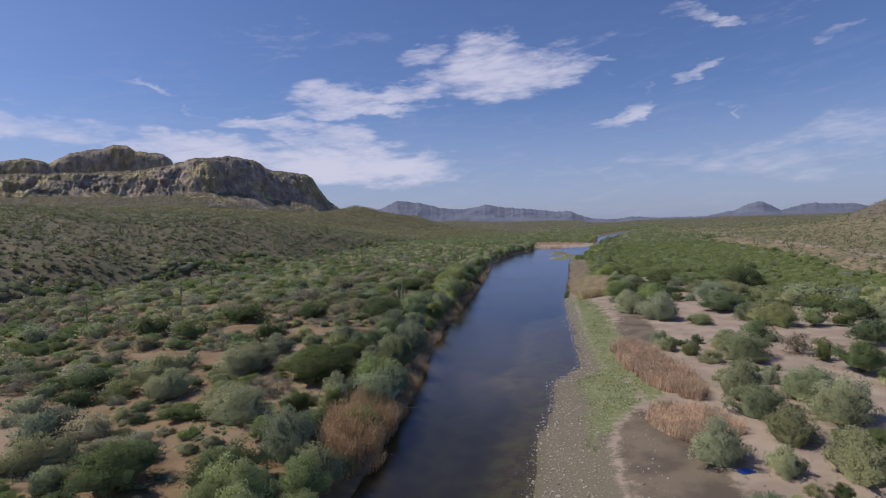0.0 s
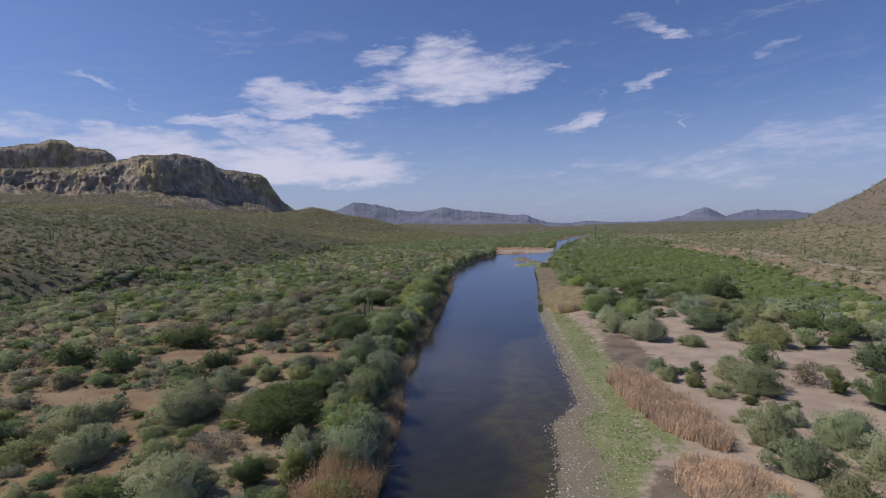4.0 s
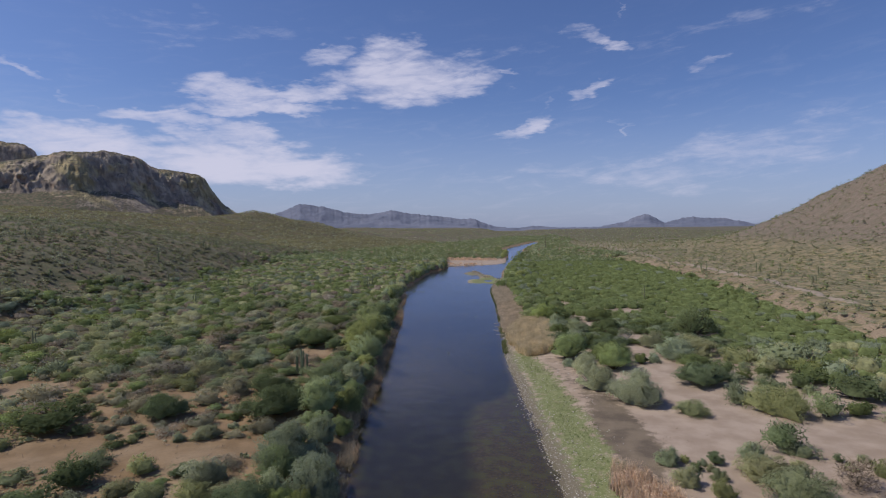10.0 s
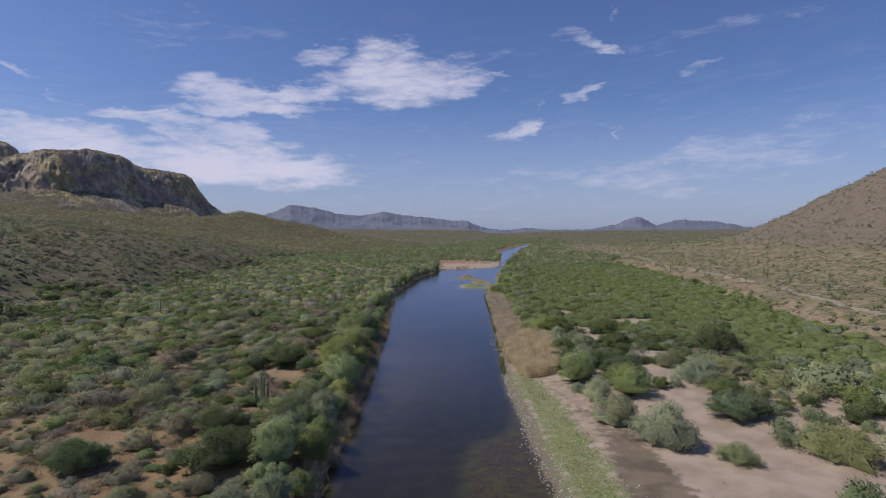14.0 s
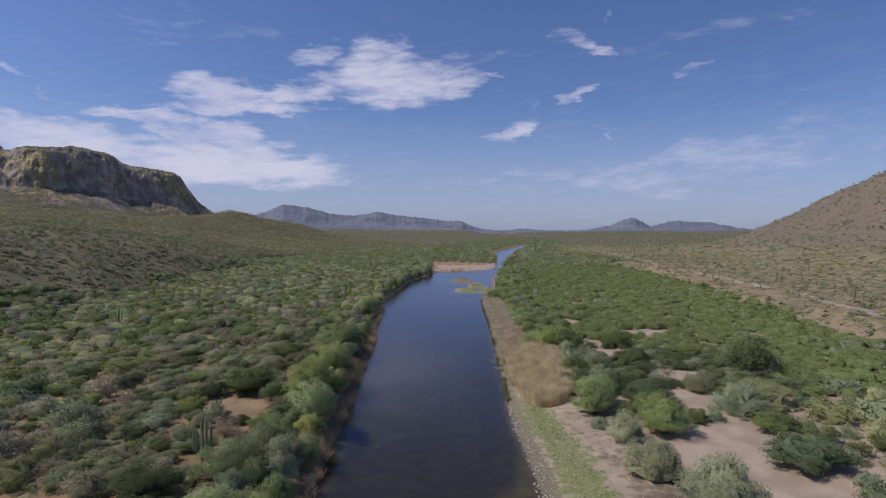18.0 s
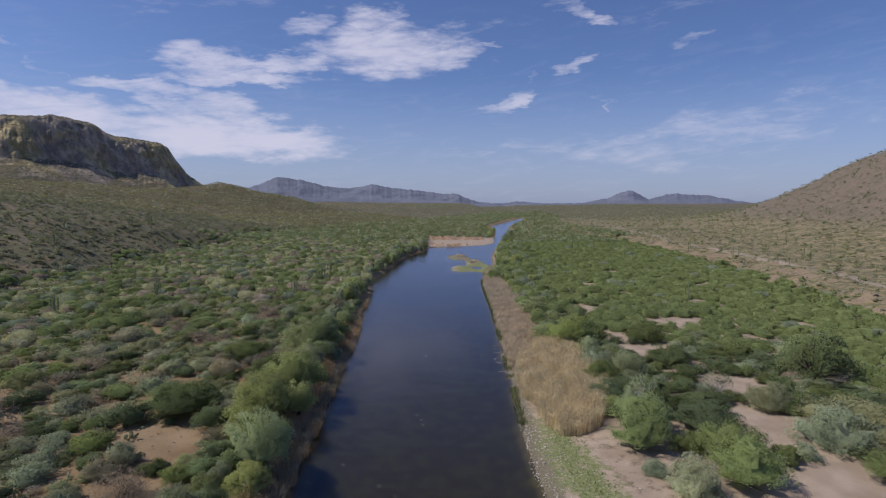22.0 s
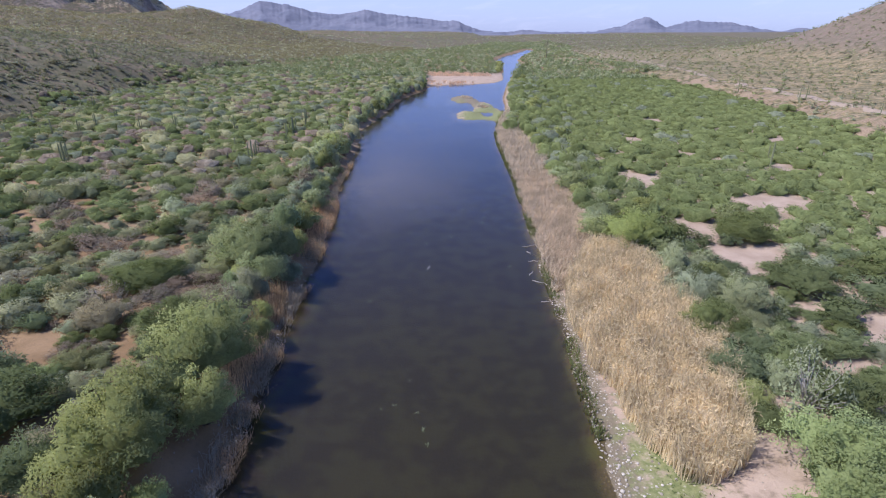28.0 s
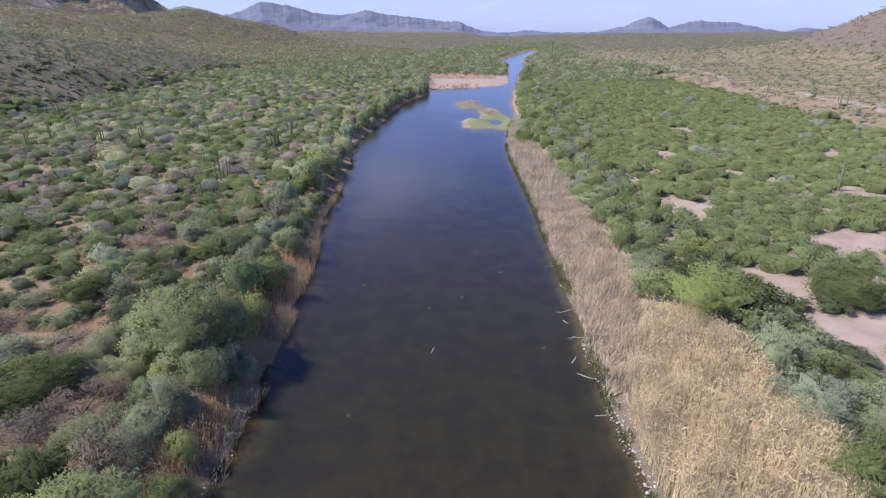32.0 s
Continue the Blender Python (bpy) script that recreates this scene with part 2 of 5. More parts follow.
bench = n.mix(n.math("MULTIPLY", n.step(n.noise(p, 0.9, 3.0), 0.60, 0.66), 0.6), bench, (0.30, 0.25, 0.20))
bench = n.mix(n.math("MULTIPLY", n.step(speck, 0.45, 0.55), n.step(place[2], 40.0, 18.0, 0.45, 0.75)), bench, brushy)
tilt = n.add("ShaderNodeSeparateXYZ", {0: n.add("ShaderNodeNewGeometry").outputs["True Normal"]}).outputs[2]
bench = n.mix(n.math("MULTIPLY", n.step(tilt, 0.965, 0.90), n.step(place[2], 15.0, 10.0)), bench, n.mix(n.step(fine, 0.35, 0.7), (0.215, 0.155, 0.098), (0.350, 0.265, 0.185)))
hill = n.mix(n.math("MULTIPLY", n.step(place[0], 100.0, 120.0), n.step(place[1], 1500.0, 900.0)), hill, bench)
sand = n.mix(n.step(mid, 0.3, 0.7), (0.310, 0.232, 0.172), (0.420, 0.325, 0.252))
sand = n.mix(n.math("MULTIPLY", n.step(grit, 0.55, 0.75), 0.35), sand, (0.185, 0.139, 0.093))
gravel = n.mix(peb_tone, (0.165, 0.134, 0.090), (0.400, 0.346, 0.245))
gravel = n.mix(pebble, (0.185, 0.153, 0.103), gravel)
algae = n.mix(n.step(fine, 0.35, 0.7), (0.140, 0.163, 0.056), (0.235, 0.238, 0.107))
algae = n.mix(n.math("MULTIPLY", pebble, n.step(peb_tone, 0.45, 0.75)), algae, (0.380, 0.356, 0.249))
mud = n.mix(n.step(mid, 0.35, 0.65), (0.118, 0.089, 0.062), (0.200, 0.153, 0.105))
# bed colour darkens with depth, standing in for light the water absorbs
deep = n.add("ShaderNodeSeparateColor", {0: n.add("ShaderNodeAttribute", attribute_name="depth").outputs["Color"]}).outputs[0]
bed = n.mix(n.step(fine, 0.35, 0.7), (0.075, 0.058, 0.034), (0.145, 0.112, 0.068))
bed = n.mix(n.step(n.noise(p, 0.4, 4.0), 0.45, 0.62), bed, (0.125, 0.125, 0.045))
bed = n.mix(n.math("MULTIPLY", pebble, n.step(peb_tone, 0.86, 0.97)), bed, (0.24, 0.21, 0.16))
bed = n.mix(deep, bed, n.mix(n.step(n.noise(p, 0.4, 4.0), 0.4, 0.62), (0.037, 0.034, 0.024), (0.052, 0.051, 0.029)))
ragged = n.math("MULTIPLY", n.math("SUBTRACT", n.noise(p, 0.6, 5.0, 0.65), 0.5), 1.5)


def zone(sock):
    inside = n.step(sock, 0.0, 0.12)
    return n.math("MULTIPLY", n.step(n.math("ADD", sock, ragged), 0.25, 0.65), inside)


col = n.mix(zone(z2[2]), soil, hill)
col = n.mix(zone(z1[2]), col, sand)
col = n.mix(zone(z2[0]), col, mud)
col = n.mix(zone(z1[1]), col, gravel)
col = n.mix(zone(z1[0]), col, algae)
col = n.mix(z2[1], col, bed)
finish(n, col, 0.95, n.math("ADD", fine, n.math("MULTIPLY", pebble, n.math("MULTIPLY", z1[1], 0.6))), 0.7, 0.12)

# rock of the butte
M_ROCK, n = material("butte_rock")
p = n.add("ShaderNodeTexCoord").outputs["Object"]
sx = n.add("ShaderNodeMapping", {0: p, "Scale": (1.0, 1.0, 0.6)}).outputs[0]
crack = n.noise(sx, 0.055, 7.0, 0.68)
band = n.noise(n.add("ShaderNodeMapping", {0: p, "Scale": (0.2, 0.2, 1.0)}).outputs[0], 0.05, 5.0)
streak_ = n.noise(n.add("ShaderNodeMapping", {0: p, "Scale": (1.0, 1.0, 0.12)}).outputs[0], 0.05, 5.0, 0.6)
rock = n.mix(n.step(crack, 0.34, 0.66), (0.215, 0.172, 0.136), (0.520, 0.412, 0.298))
rock = n.mix(n.math("MULTIPLY", n.step(n.noise(p, 0.013, 4.0), 0.46, 0.58), 0.75), rock, n.mix(n.step(crack, 0.4, 0.6), (0.330, 0.255, 0.105), (0.560, 0.450, 0.220)))
rock = n.mix(n.math("MULTIPLY", n.step(n.noise(p, 0.022, 3.0), 0.60, 0.70), 0.6), rock, (0.38, 0.22, 0.14))
rock = n.mix(n.math("MULTIPLY", n.step(streak_, 0.54, 0.64), 0.6), rock, (0.125, 0.105, 0.095))
slope = n.add("ShaderNodeSeparateXYZ", {0: n.add("ShaderNodeNewGeometry").outputs["True Normal"]}).outputs[2]
talus = n.mix(n.step(n.noise(p, 0.22, 4.0, 0.7), 0.42, 0.52), (0.190, 0.138, 0.092), (0.085, 0.086, 0.046))
rock = n.mix(n.step(slope, 0.76, 0.88), rock, talus)
finish(n, rock, 0.95, n.math("ADD", n.math("ADD", crack, n.math("MULTIPLY", streak_, -0.8)), n.math("MULTIPLY", band, 0.4)), 0.9, 6.0)

# far ranges: the blue-grey of distant haze is mixed into the rock colour
M_FAR, n = material("far_range_hazed_rock")
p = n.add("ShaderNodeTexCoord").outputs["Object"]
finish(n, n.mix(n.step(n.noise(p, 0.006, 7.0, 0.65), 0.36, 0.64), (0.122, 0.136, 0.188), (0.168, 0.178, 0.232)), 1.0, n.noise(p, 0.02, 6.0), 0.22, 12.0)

M_STONE, n = material("river_stone")
own = n.add("ShaderNodeObjectInfo").outputs["Random"]
isle = n.add("ShaderNodeNewGeometry").outputs["Random Per Island"]
p = n.add("ShaderNodeTexCoord").outputs["Object"]
tone = n.math("FRACT", n.math("ADD", own, isle))
finish(n, n.mix(n.math("MULTIPLY", n.noise(p, 6.0), 0.4), n.mix(tone, (0.22, 0.18, 0.14), (0.62, 0.57, 0.49)), (0.20, 0.17, 0.14)), 0.85, n.noise(p, 12.0), 0.4, 0.03)

# water: clear, tinted, glossy by angle, over a real bed
M_WATER, n = material("river_water")
p = n.add("ShaderNodeTexCoord").outputs["Object"]
pw = n.add("ShaderNodeMapping", {0: p, "Scale": (1.0, 0.6, 1.0)}).outputs[0]
calm = n.step(n.noise(p, 0.035, 3.0), 0.42, 0.60, 0.25, 1.0)
ripple = n.math("MULTIPLY", n.math("ADD", n.noise(pw, 2.2, 4.0, 0.6), n.math("MULTIPLY", n.noise(pw, 0.5, 3.0), 1.5)), calm)
bump = n.add("ShaderNodeBump", {"Height": ripple, "Strength": 0.42, "Distance": 0.10}).outputs[0]
fres = n.add("ShaderNodeFresnel", {"IOR": 1.33, "Normal": bump}).outputs[0]
gloss = n.add("ShaderNodeBsdfGlossy", {"Color": (0.74, 0.80, 0.98, 1), "Roughness": 0.13, "Normal": bump})
clear = n.add("ShaderNodeBsdfTransparent", {0: (0.72, 0.70, 0.60, 1)})
mixed = n.add("ShaderNodeMixShader", {0: fres, 1: clear.outputs[0], 2: gloss.outputs[0]})
n.add("ShaderNodeOutputMaterial", {0: mixed.outputs[0]})


def plain(name, color, rough=0.7, scale=20.0):
    m, n = material(name)
    p = n.add("ShaderNodeTexCoord").outputs["Object"]
    finish(n, n.mix(n.noise(p, scale), tuple(c * 0.75 for c in color), tuple(min(1, c * 1.2) for c in color)), rough)
    return m


M_TARP = plain("blue_tarp", (0.035, 0.10, 0.42), 0.5)
M_WOOD = plain("weathered_wood", (0.42, 0.38, 0.33), 0.9)
M_POLE = plain("dark_pole", (0.12, 0.10, 0.09), 0.9)
M_DIRT = plain("packed_road_dirt", (0.30, 0.24, 0.185), 0.95, 0.3)


# ---- the lie of the land ----
LINES = {}


def along(y, pts):
    """The line's x at y; the long lines are kept as arrays."""
    if len(pts) < 10:
        a = np.array(pts, float)
        return np.interp(y, a[:, 0], a[:, 1])
    if id(pts) not in LINES:
        a = np.array(pts, float)
        LINES[id(pts)] = (a[:, 0].copy(), a[:, 1].copy())
    ky, kx = LINES[id(pts)]
    return np.interp(y, ky, kx)


LEFT = [(-900, -60), (-300, -30), (0, -18), (60, -19.5), (95, -22.6), (130, -26), (215, -28), (247, -29), (285, -32), (335, -33.5), (373, -36), (420, -31),
        (485, -25), (540, -11), (566, -9), (580, 20), (592, 40), (620, 51), (700, 60), (750, 68), (790, 73), (960, 84), (1077, 108), (1400, 196), (1480, 214), (1500, 215)]
RIGHT = [(-900, -30), (-300, -5), (30, -5), (53, -2.2), (64, -2), (82, 0.6), (92, 0.2), (97, 3.5), (104, 6.0), (134, 6), (187, 6), (204, 6.8), (237, 8.8), (254, 10),
         (297, 12.3), (348, 14), (374, 16), (401, 21), (432, 28), (486, 33), (545, 42), (600, 52), (620, 56), (700, 70), (750, 80), (790, 93),
         (960, 112), (1077, 135), (1400, 214), (1480, 217), (1500, 216)]
SCARP = [(-900, 105), (120, 112), (245, 125), (311, 139), (373, 150), (433, 158), (500, 164), (560, 169), (609, 170), (712, 162), (800, 160), (900, 168), (1100, 195), (1500, 300), (5000, 600)]
FOOT = [(-900, -150), (200, -168), (390, -166), (480, -172), (600, -190), (690, -196), (810, -160), (890, -145), (968, -118), (1169, -60), (1500, 60), (1800, 150), (5000, 900)]
HILL = (457.0, 584.0, 101.0, 339.0, 94.0, -1.82)      # ridge east of the river: centre, height, half length, half width, turn


def smooth(x, a, b):
    t = np.clip((x - a) / (b - a), 0, 1)
    return t * t * (3 - 2 * t)


def wave(x, y, s, k=0.0):
    """A cheap rolling relief, from -1 to 1."""
    x, y = x / s, y / s
    return (np.sin(x * 1.7 + 1.3 * np.sin(y * 0.9 + k)) * np.cos(y * 1.3 + 1.1 * np.sin(x * 1.1 - k)) + 0.5 * np.sin(x * 3.9 + y * 2.3 + k) * np.cos(y * 4.3 - x * 1.7)) / 1.5


def lattice(x, y, z, seed=0):
    """Smooth value noise in space, from -1 to 1."""
    ix, iy, iz = np.floor(x), np.floor(y), np.floor(z)
    fx, fy, fz = x - ix, y - iy, z - iz
    fx, fy, fz = (f * f * (3 - 2 * f) for f in (fx, fy, fz))
    out = 0
    for a in (0, 1):
        for b in (0, 1):
            for c in (0, 1):
                h = np.sin((ix + a) * 127.1 + (iy + b) * 311.7 + (iz + c) * 74.7 + seed * 13.3) * 43758.5453
                out = out + (h - np.floor(h)) * (fx if a else 1 - fx) * (fy if b else 1 - fy) * (fz if c else 1 - fz)
    return out * 2 - 1


def fractal(x, y, z, size, octaves=4, seed=0):
    out, amp = 0, 1.0
    for o in range(octaves):
        k = 2 ** o / size
        out, amp = out + amp * lattice(x * k, y * k, z * k, seed + o), amp * 0.55
    return out / 2


def bell(x, y, cx, cy, sx, sy, power=2.0):
    r = np.sqrt(((x - cx) / sx) ** 2 + ((y - cy) / sy) ** 2)
    return np.exp(-r ** power)


def land(x, y):
    """The height of the ground; the water lies at 0."""
    x, y = np.asarray(x, float), np.asarray(y, float)
    jag = 0.8 * wave(x * 0, y, 5.0) + 0.5 * wave(x * 0, y, 1.7, 2.0)
    dl, dr = x - along(y, LEFT) + jag * smooth(y, 30, 120), along(y, RIGHT) - x + jag * 0.6
    end = smooth(y, 1500, 1440)
    inside = np.minimum(dl, dr)
    flat_ = smooth(y, 78, 98) * smooth(y, 176, 138)
    shelf = flat_ * (0.012 * np.minimum(dr, 10) + 0.12 * np.maximum(dr - 9.5, 0)) + (1 - flat_) * (0.10 + 0.8 * smooth(y, 150, 185)) * dr
    deep = -np.clip(np.minimum(0.22 * dl, np.minimum(shelf, 0.3 + 0.6 * smooth(y, 150, 185) + 0.1 * dr)), 0, 1.15) - 0.04
    # left side: cut bank, terrace, slope up to the butte
    s = np.maximum(-dl, 0)
    left = 2.4 * smooth(s, 0, 6.5) + 0.02 * np.minimum(s, 60) + 0.25 * wave(x, y, 9.0) * smooth(s, 3, 14)
    up = along(y, FOOT) - x + 14 * wave(x, y, 60.0) + 6 * wave(x, y, 21.0, 2.0)
    u = np.maximum(up, 0)
    steep = 45 * (1 - np.exp(-u / 95)) + 0.03 * np.clip(u - 150, 0, 500)
    gentle = np.minimum(0.06 * u + 0.12 * np.maximum(u - 220, 0), np.interp(y, [900, 1000, 1200, 1330, 1480, 5000], [66, 60, 52, 42, 14, 12]))
    near = smooth(y, 940, 500)
    left = left + near * steep + (1 - near) * gentle
    left += smooth(u, 10, 160) * (2.6 * wave(x, y, 45.0) + 2.5 * wave(x, y, 130.0, 1.0) + 3.0 * np.abs(fractal(x, y, x * 0, 55.0, 3, 4)))
    left += 20 * bell(x, y, -445, 1250, 75, 70) + 12 * bell(x, y, -330, 1300, 95, 85) + 20 * bell(x, y, -290, 1760, 170, 110)
    bar = smooth(y, 558, 574) * smooth(y, 760, 700)
    left = left * (1 - bar * smooth(x, -17, -6)) + bar * smooth(x, -17, -6) * np.minimum(0.10 * s, 0.45 + 0.03 * np.maximum(y - 655, 0))
    # right side: gravel, sand flat, low scarp, bench and hill
    q = np.maximum(-dr, 0)
    right = 1.15 * smooth(q, 0, 15) + 0.008 * q + 0.18 * wave(x, y, 11.0) * smooth(q, 8, 24)
    k = x - along(y, SCARP) + 7 * wave(x, y, 16.0) + 3 * wave(x, y, 5.0)
    gully = np.abs(fractal(x, y, x * 0, 13.0, 3, 6))
    right += (5.5 - 5.0 * gully * smooth(k, 34, 10)) * smooth(k, -6, 14) + 0.008 * np.clip(k, 0, 400) + 0.6 * wave(x, y, 14.0) * smooth(k, 0, 20)
    hc, hs = math.cos(HILL[5]), math.sin(HILL[5])
    ha, hb = ((x - HILL[0]) * hc + (y - HILL[1]) * hs) / HILL[3], ((y - HILL[1]) * hc - (x - HILL[0]) * hs) / HILL[4]
    rise = np.maximum(np.exp(-np.hypot(ha, hb) ** 1.62) - 0.03, 0)
    right += HILL[2] * rise + smooth(rise, 0.05, 0.3) * (5.0 * fractal(x, y, x * 0, 60.0, 4, 8) - 4.0 * np.abs(fractal(x, y, x * 0, 34.0, 3, 2))) + smooth(k, 60, 200) * 1.5 * wave(x, y, 40.0)
    out = np.where(dl < dr, left, right)
    z = np.where(inside > 0, deep, out)
    z = z * end + (1 - end) * np.maximum(out, 1.0)
    far = np.hypot(x, y)
    z = z + smooth(far, 1300, 4300) * 24
    rag = fractal(x * 1.0, y * 0.45, x * 0, 9.0, 4, 12) + 0.5 * fractal(x, y * 0.3, x * 0, 3.5, 3, 15)
    isle = 1.00 * bell(x, y, 11, 478, 12, 26, 3.0) + 0.95 * bell(x, y, 20, 446, 7, 24, 3.0) + 0.92 * bell(x, y, 10, 416, 11, 22, 3.0) + 0.8 * bell(x, y, 22, 416, 6, 22, 3.0)
    isle = np.minimum(isle, 1.0) * (1.20 + 0.75 * rag)
    return np.where(inside > 0, np.maximum(z, z + isle * 1.32), z)


def hump(v, lo, hi, soft):
    return smooth(v, lo - soft, lo + soft) * (1 - smooth(v, hi - soft, hi + soft))


def lines(fine_lo, fine_hi, step, lo, hi, grow=1.09):
    a, d = [fine_lo], step
    while a[-1] > lo:
        d *= grow
        a.append(a[-1] - d)
    b, d = [fine_hi], step
    while b[-1] < hi:
        d *= grow
        b.append(b[-1] + d)
    core = np.arange(fine_lo + step, fine_hi - step * 0.5, step)
    return np.array(a[::-1] + list(core) + b)


def mesh_from(name, verts, faces, mat):
    me = bpy.data.meshes.new(name)
    me.from_pydata(verts if isinstance(verts, list) else np.asarray(verts, float).tolist(), [], faces if isinstance(faces, list) else np.asarray(faces).tolist())
    me.materials.append(mat)
    return me


def grid_mesh(name, X, Y, Z, mat):
    h, wd = X.shape
    i = np.arange(h * wd).reshape(h, wd)
    f = np.stack([i[:-1, :-1], i[:-1, 1:], i[1:, 1:], i[1:, :-1]], -1).reshape(-1, 4)
    me = mesh_from(name, np.stack([X, Y, Z], -1).reshape(-1, 3), f, mat)
    me.polygons.foreach_set("use_smooth", np.ones(len(me.polygons), bool))
    return me


xs, ys = lines(-75, 75, 1.25, -4600, 4600, 1.05), lines(35, 510, 1.8, -2600, 4750, 1.03)
GX, GY = np.meshgrid(xs, ys)
GZ = land(GX, GY)
ground = tagged(new("ground", grid_mesh("ground", GX, GY, GZ, M_GROUND)), "desert valley floor of sand, gravel and reddish soil", "ground", kind="structure")
dl, dr = GX - along(GY, LEFT), along(GY, RIGHT) - GX
q = -dr
sk = GX - along(GY, SCARP) + 7 * wave(GX, GY, 16.0) + 3 * wave(GX, GY, 5.0)
on_right = (dl > dr) & (GY < 620)
z_algae = np.where(on_right, 0.70 * hump(q, along(GY, [(60, 6.5), (92, 4.5), (110, 2.4), (240, 1.8)]) + 1.2 * wave(GX, GY, 12.0), along(GY, [(40, 3), (60, 8), (85, 13.5), (120, 11), (170, 10.5), (195, 8), (300, 4), (420, 4)]), 3.0), 0) * smooth(GY, 55, 75) * smooth(GY, 215, 190)
z_gravel = np.where(on_right, hump(q, -1.5, along(GY, [(40, 9), (70, 9), (92, 6), (110, 3.4), (210, 2.6), (240, 1.5)]), 1.8), 0) * smooth(GY, 300, 240)
z_gravel = np.maximum(z_gravel, np.where((dl < 0) & (GY < 620), hump(-dl, -1, 2.4, 1.5) * 0.3, 0))
z_sand = np.where(on_right, smooth(q, 0.5, 3), 0) * smooth(sk, -8, -26) * smooth(GY, 620, 560)
z_sand = np.maximum(z_sand, np.where((GY > 556) & (GY < 705) & (dl < 0) & (GX > -13), 0.9, 0))
z_sand = np.maximum(z_sand, np.clip(bell(GX, GY, 11, 450, 17, 68, 4.0) * 1.4, 0, 1))
z_algae = np.maximum(z_algae, np.where(on_right, 0.9 * bell(GX, GY, 15.2, 92, 2.4, 15), 0))
z_algae = np.maximum(z_algae, 0.95 * bell(GX, GY, 16, 412, 13, 26, 3.0) + 0.7 * bell(GX, GY, 21, 450, 6, 20) + 0.5 * bell(GX, GY, 6, 470, 7, 16))
z_mud = np.where(on_right, hump(q, 10, 20, 2.5), 0) * (smooth(GY, 45, 55) * smooth(GY, 82, 70) + 0.75 * bell(GX, GY, 23, 140, 5, 22)) + np.where(on_right, 0.8 * bell(GX, GY, 19, 128, 4, 16) + 0.28 * hump(q, 7, 22, 2.5) * smooth(GY, 148, 165) * smooth(GY, 240, 215), 0)
z_gravel = np.maximum(z_gravel, 0.8 * bell(GX, GY, 9, 472, 14, 38, 3.0))
z_bed = (GZ < 0.02) * smooth(GZ, 0.06, -0.06)
z_hill = np.where(dl < dr, smooth(along(GY, FOOT) - GX, -30, 30), smooth(sk, -22, -6))
z_hill = np.maximum(z_hill, smooth(GY, 1300, 1700))
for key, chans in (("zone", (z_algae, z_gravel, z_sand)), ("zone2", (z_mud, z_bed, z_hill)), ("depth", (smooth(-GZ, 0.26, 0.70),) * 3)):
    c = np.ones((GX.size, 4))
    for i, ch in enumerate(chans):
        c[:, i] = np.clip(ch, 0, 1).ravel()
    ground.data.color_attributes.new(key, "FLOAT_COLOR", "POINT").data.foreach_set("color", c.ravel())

# river surface
ry = np.concatenate([np.arange(-880, 0, 20.0), np.arange(0, 640, 4.0), np.arange(640, 1490, 10.0)])
ra, rb = along(ry, LEFT) - 5, along(ry, RIGHT) + 5
for i in range(len(ry)):
    near = (ry > ry[i] - 9) & (ry < ry[i] + 9)
    ra[i], rb[i] = (along(ry, LEFT)[near] - 5).min(), (along(ry, RIGHT)[near] + 5).max()
u = np.linspace(0, 1, 9)[None, :]
RX, RY = ra[:, None] * (1 - u) + rb[:, None] * u, np.repeat(ry[:, None], 9, 1)
river = tagged(new("water", grid_mesh("water", RX, RY, RX * 0, M_WATER)), "dark blue calm river between brush-lined banks", "river", kind="structure")


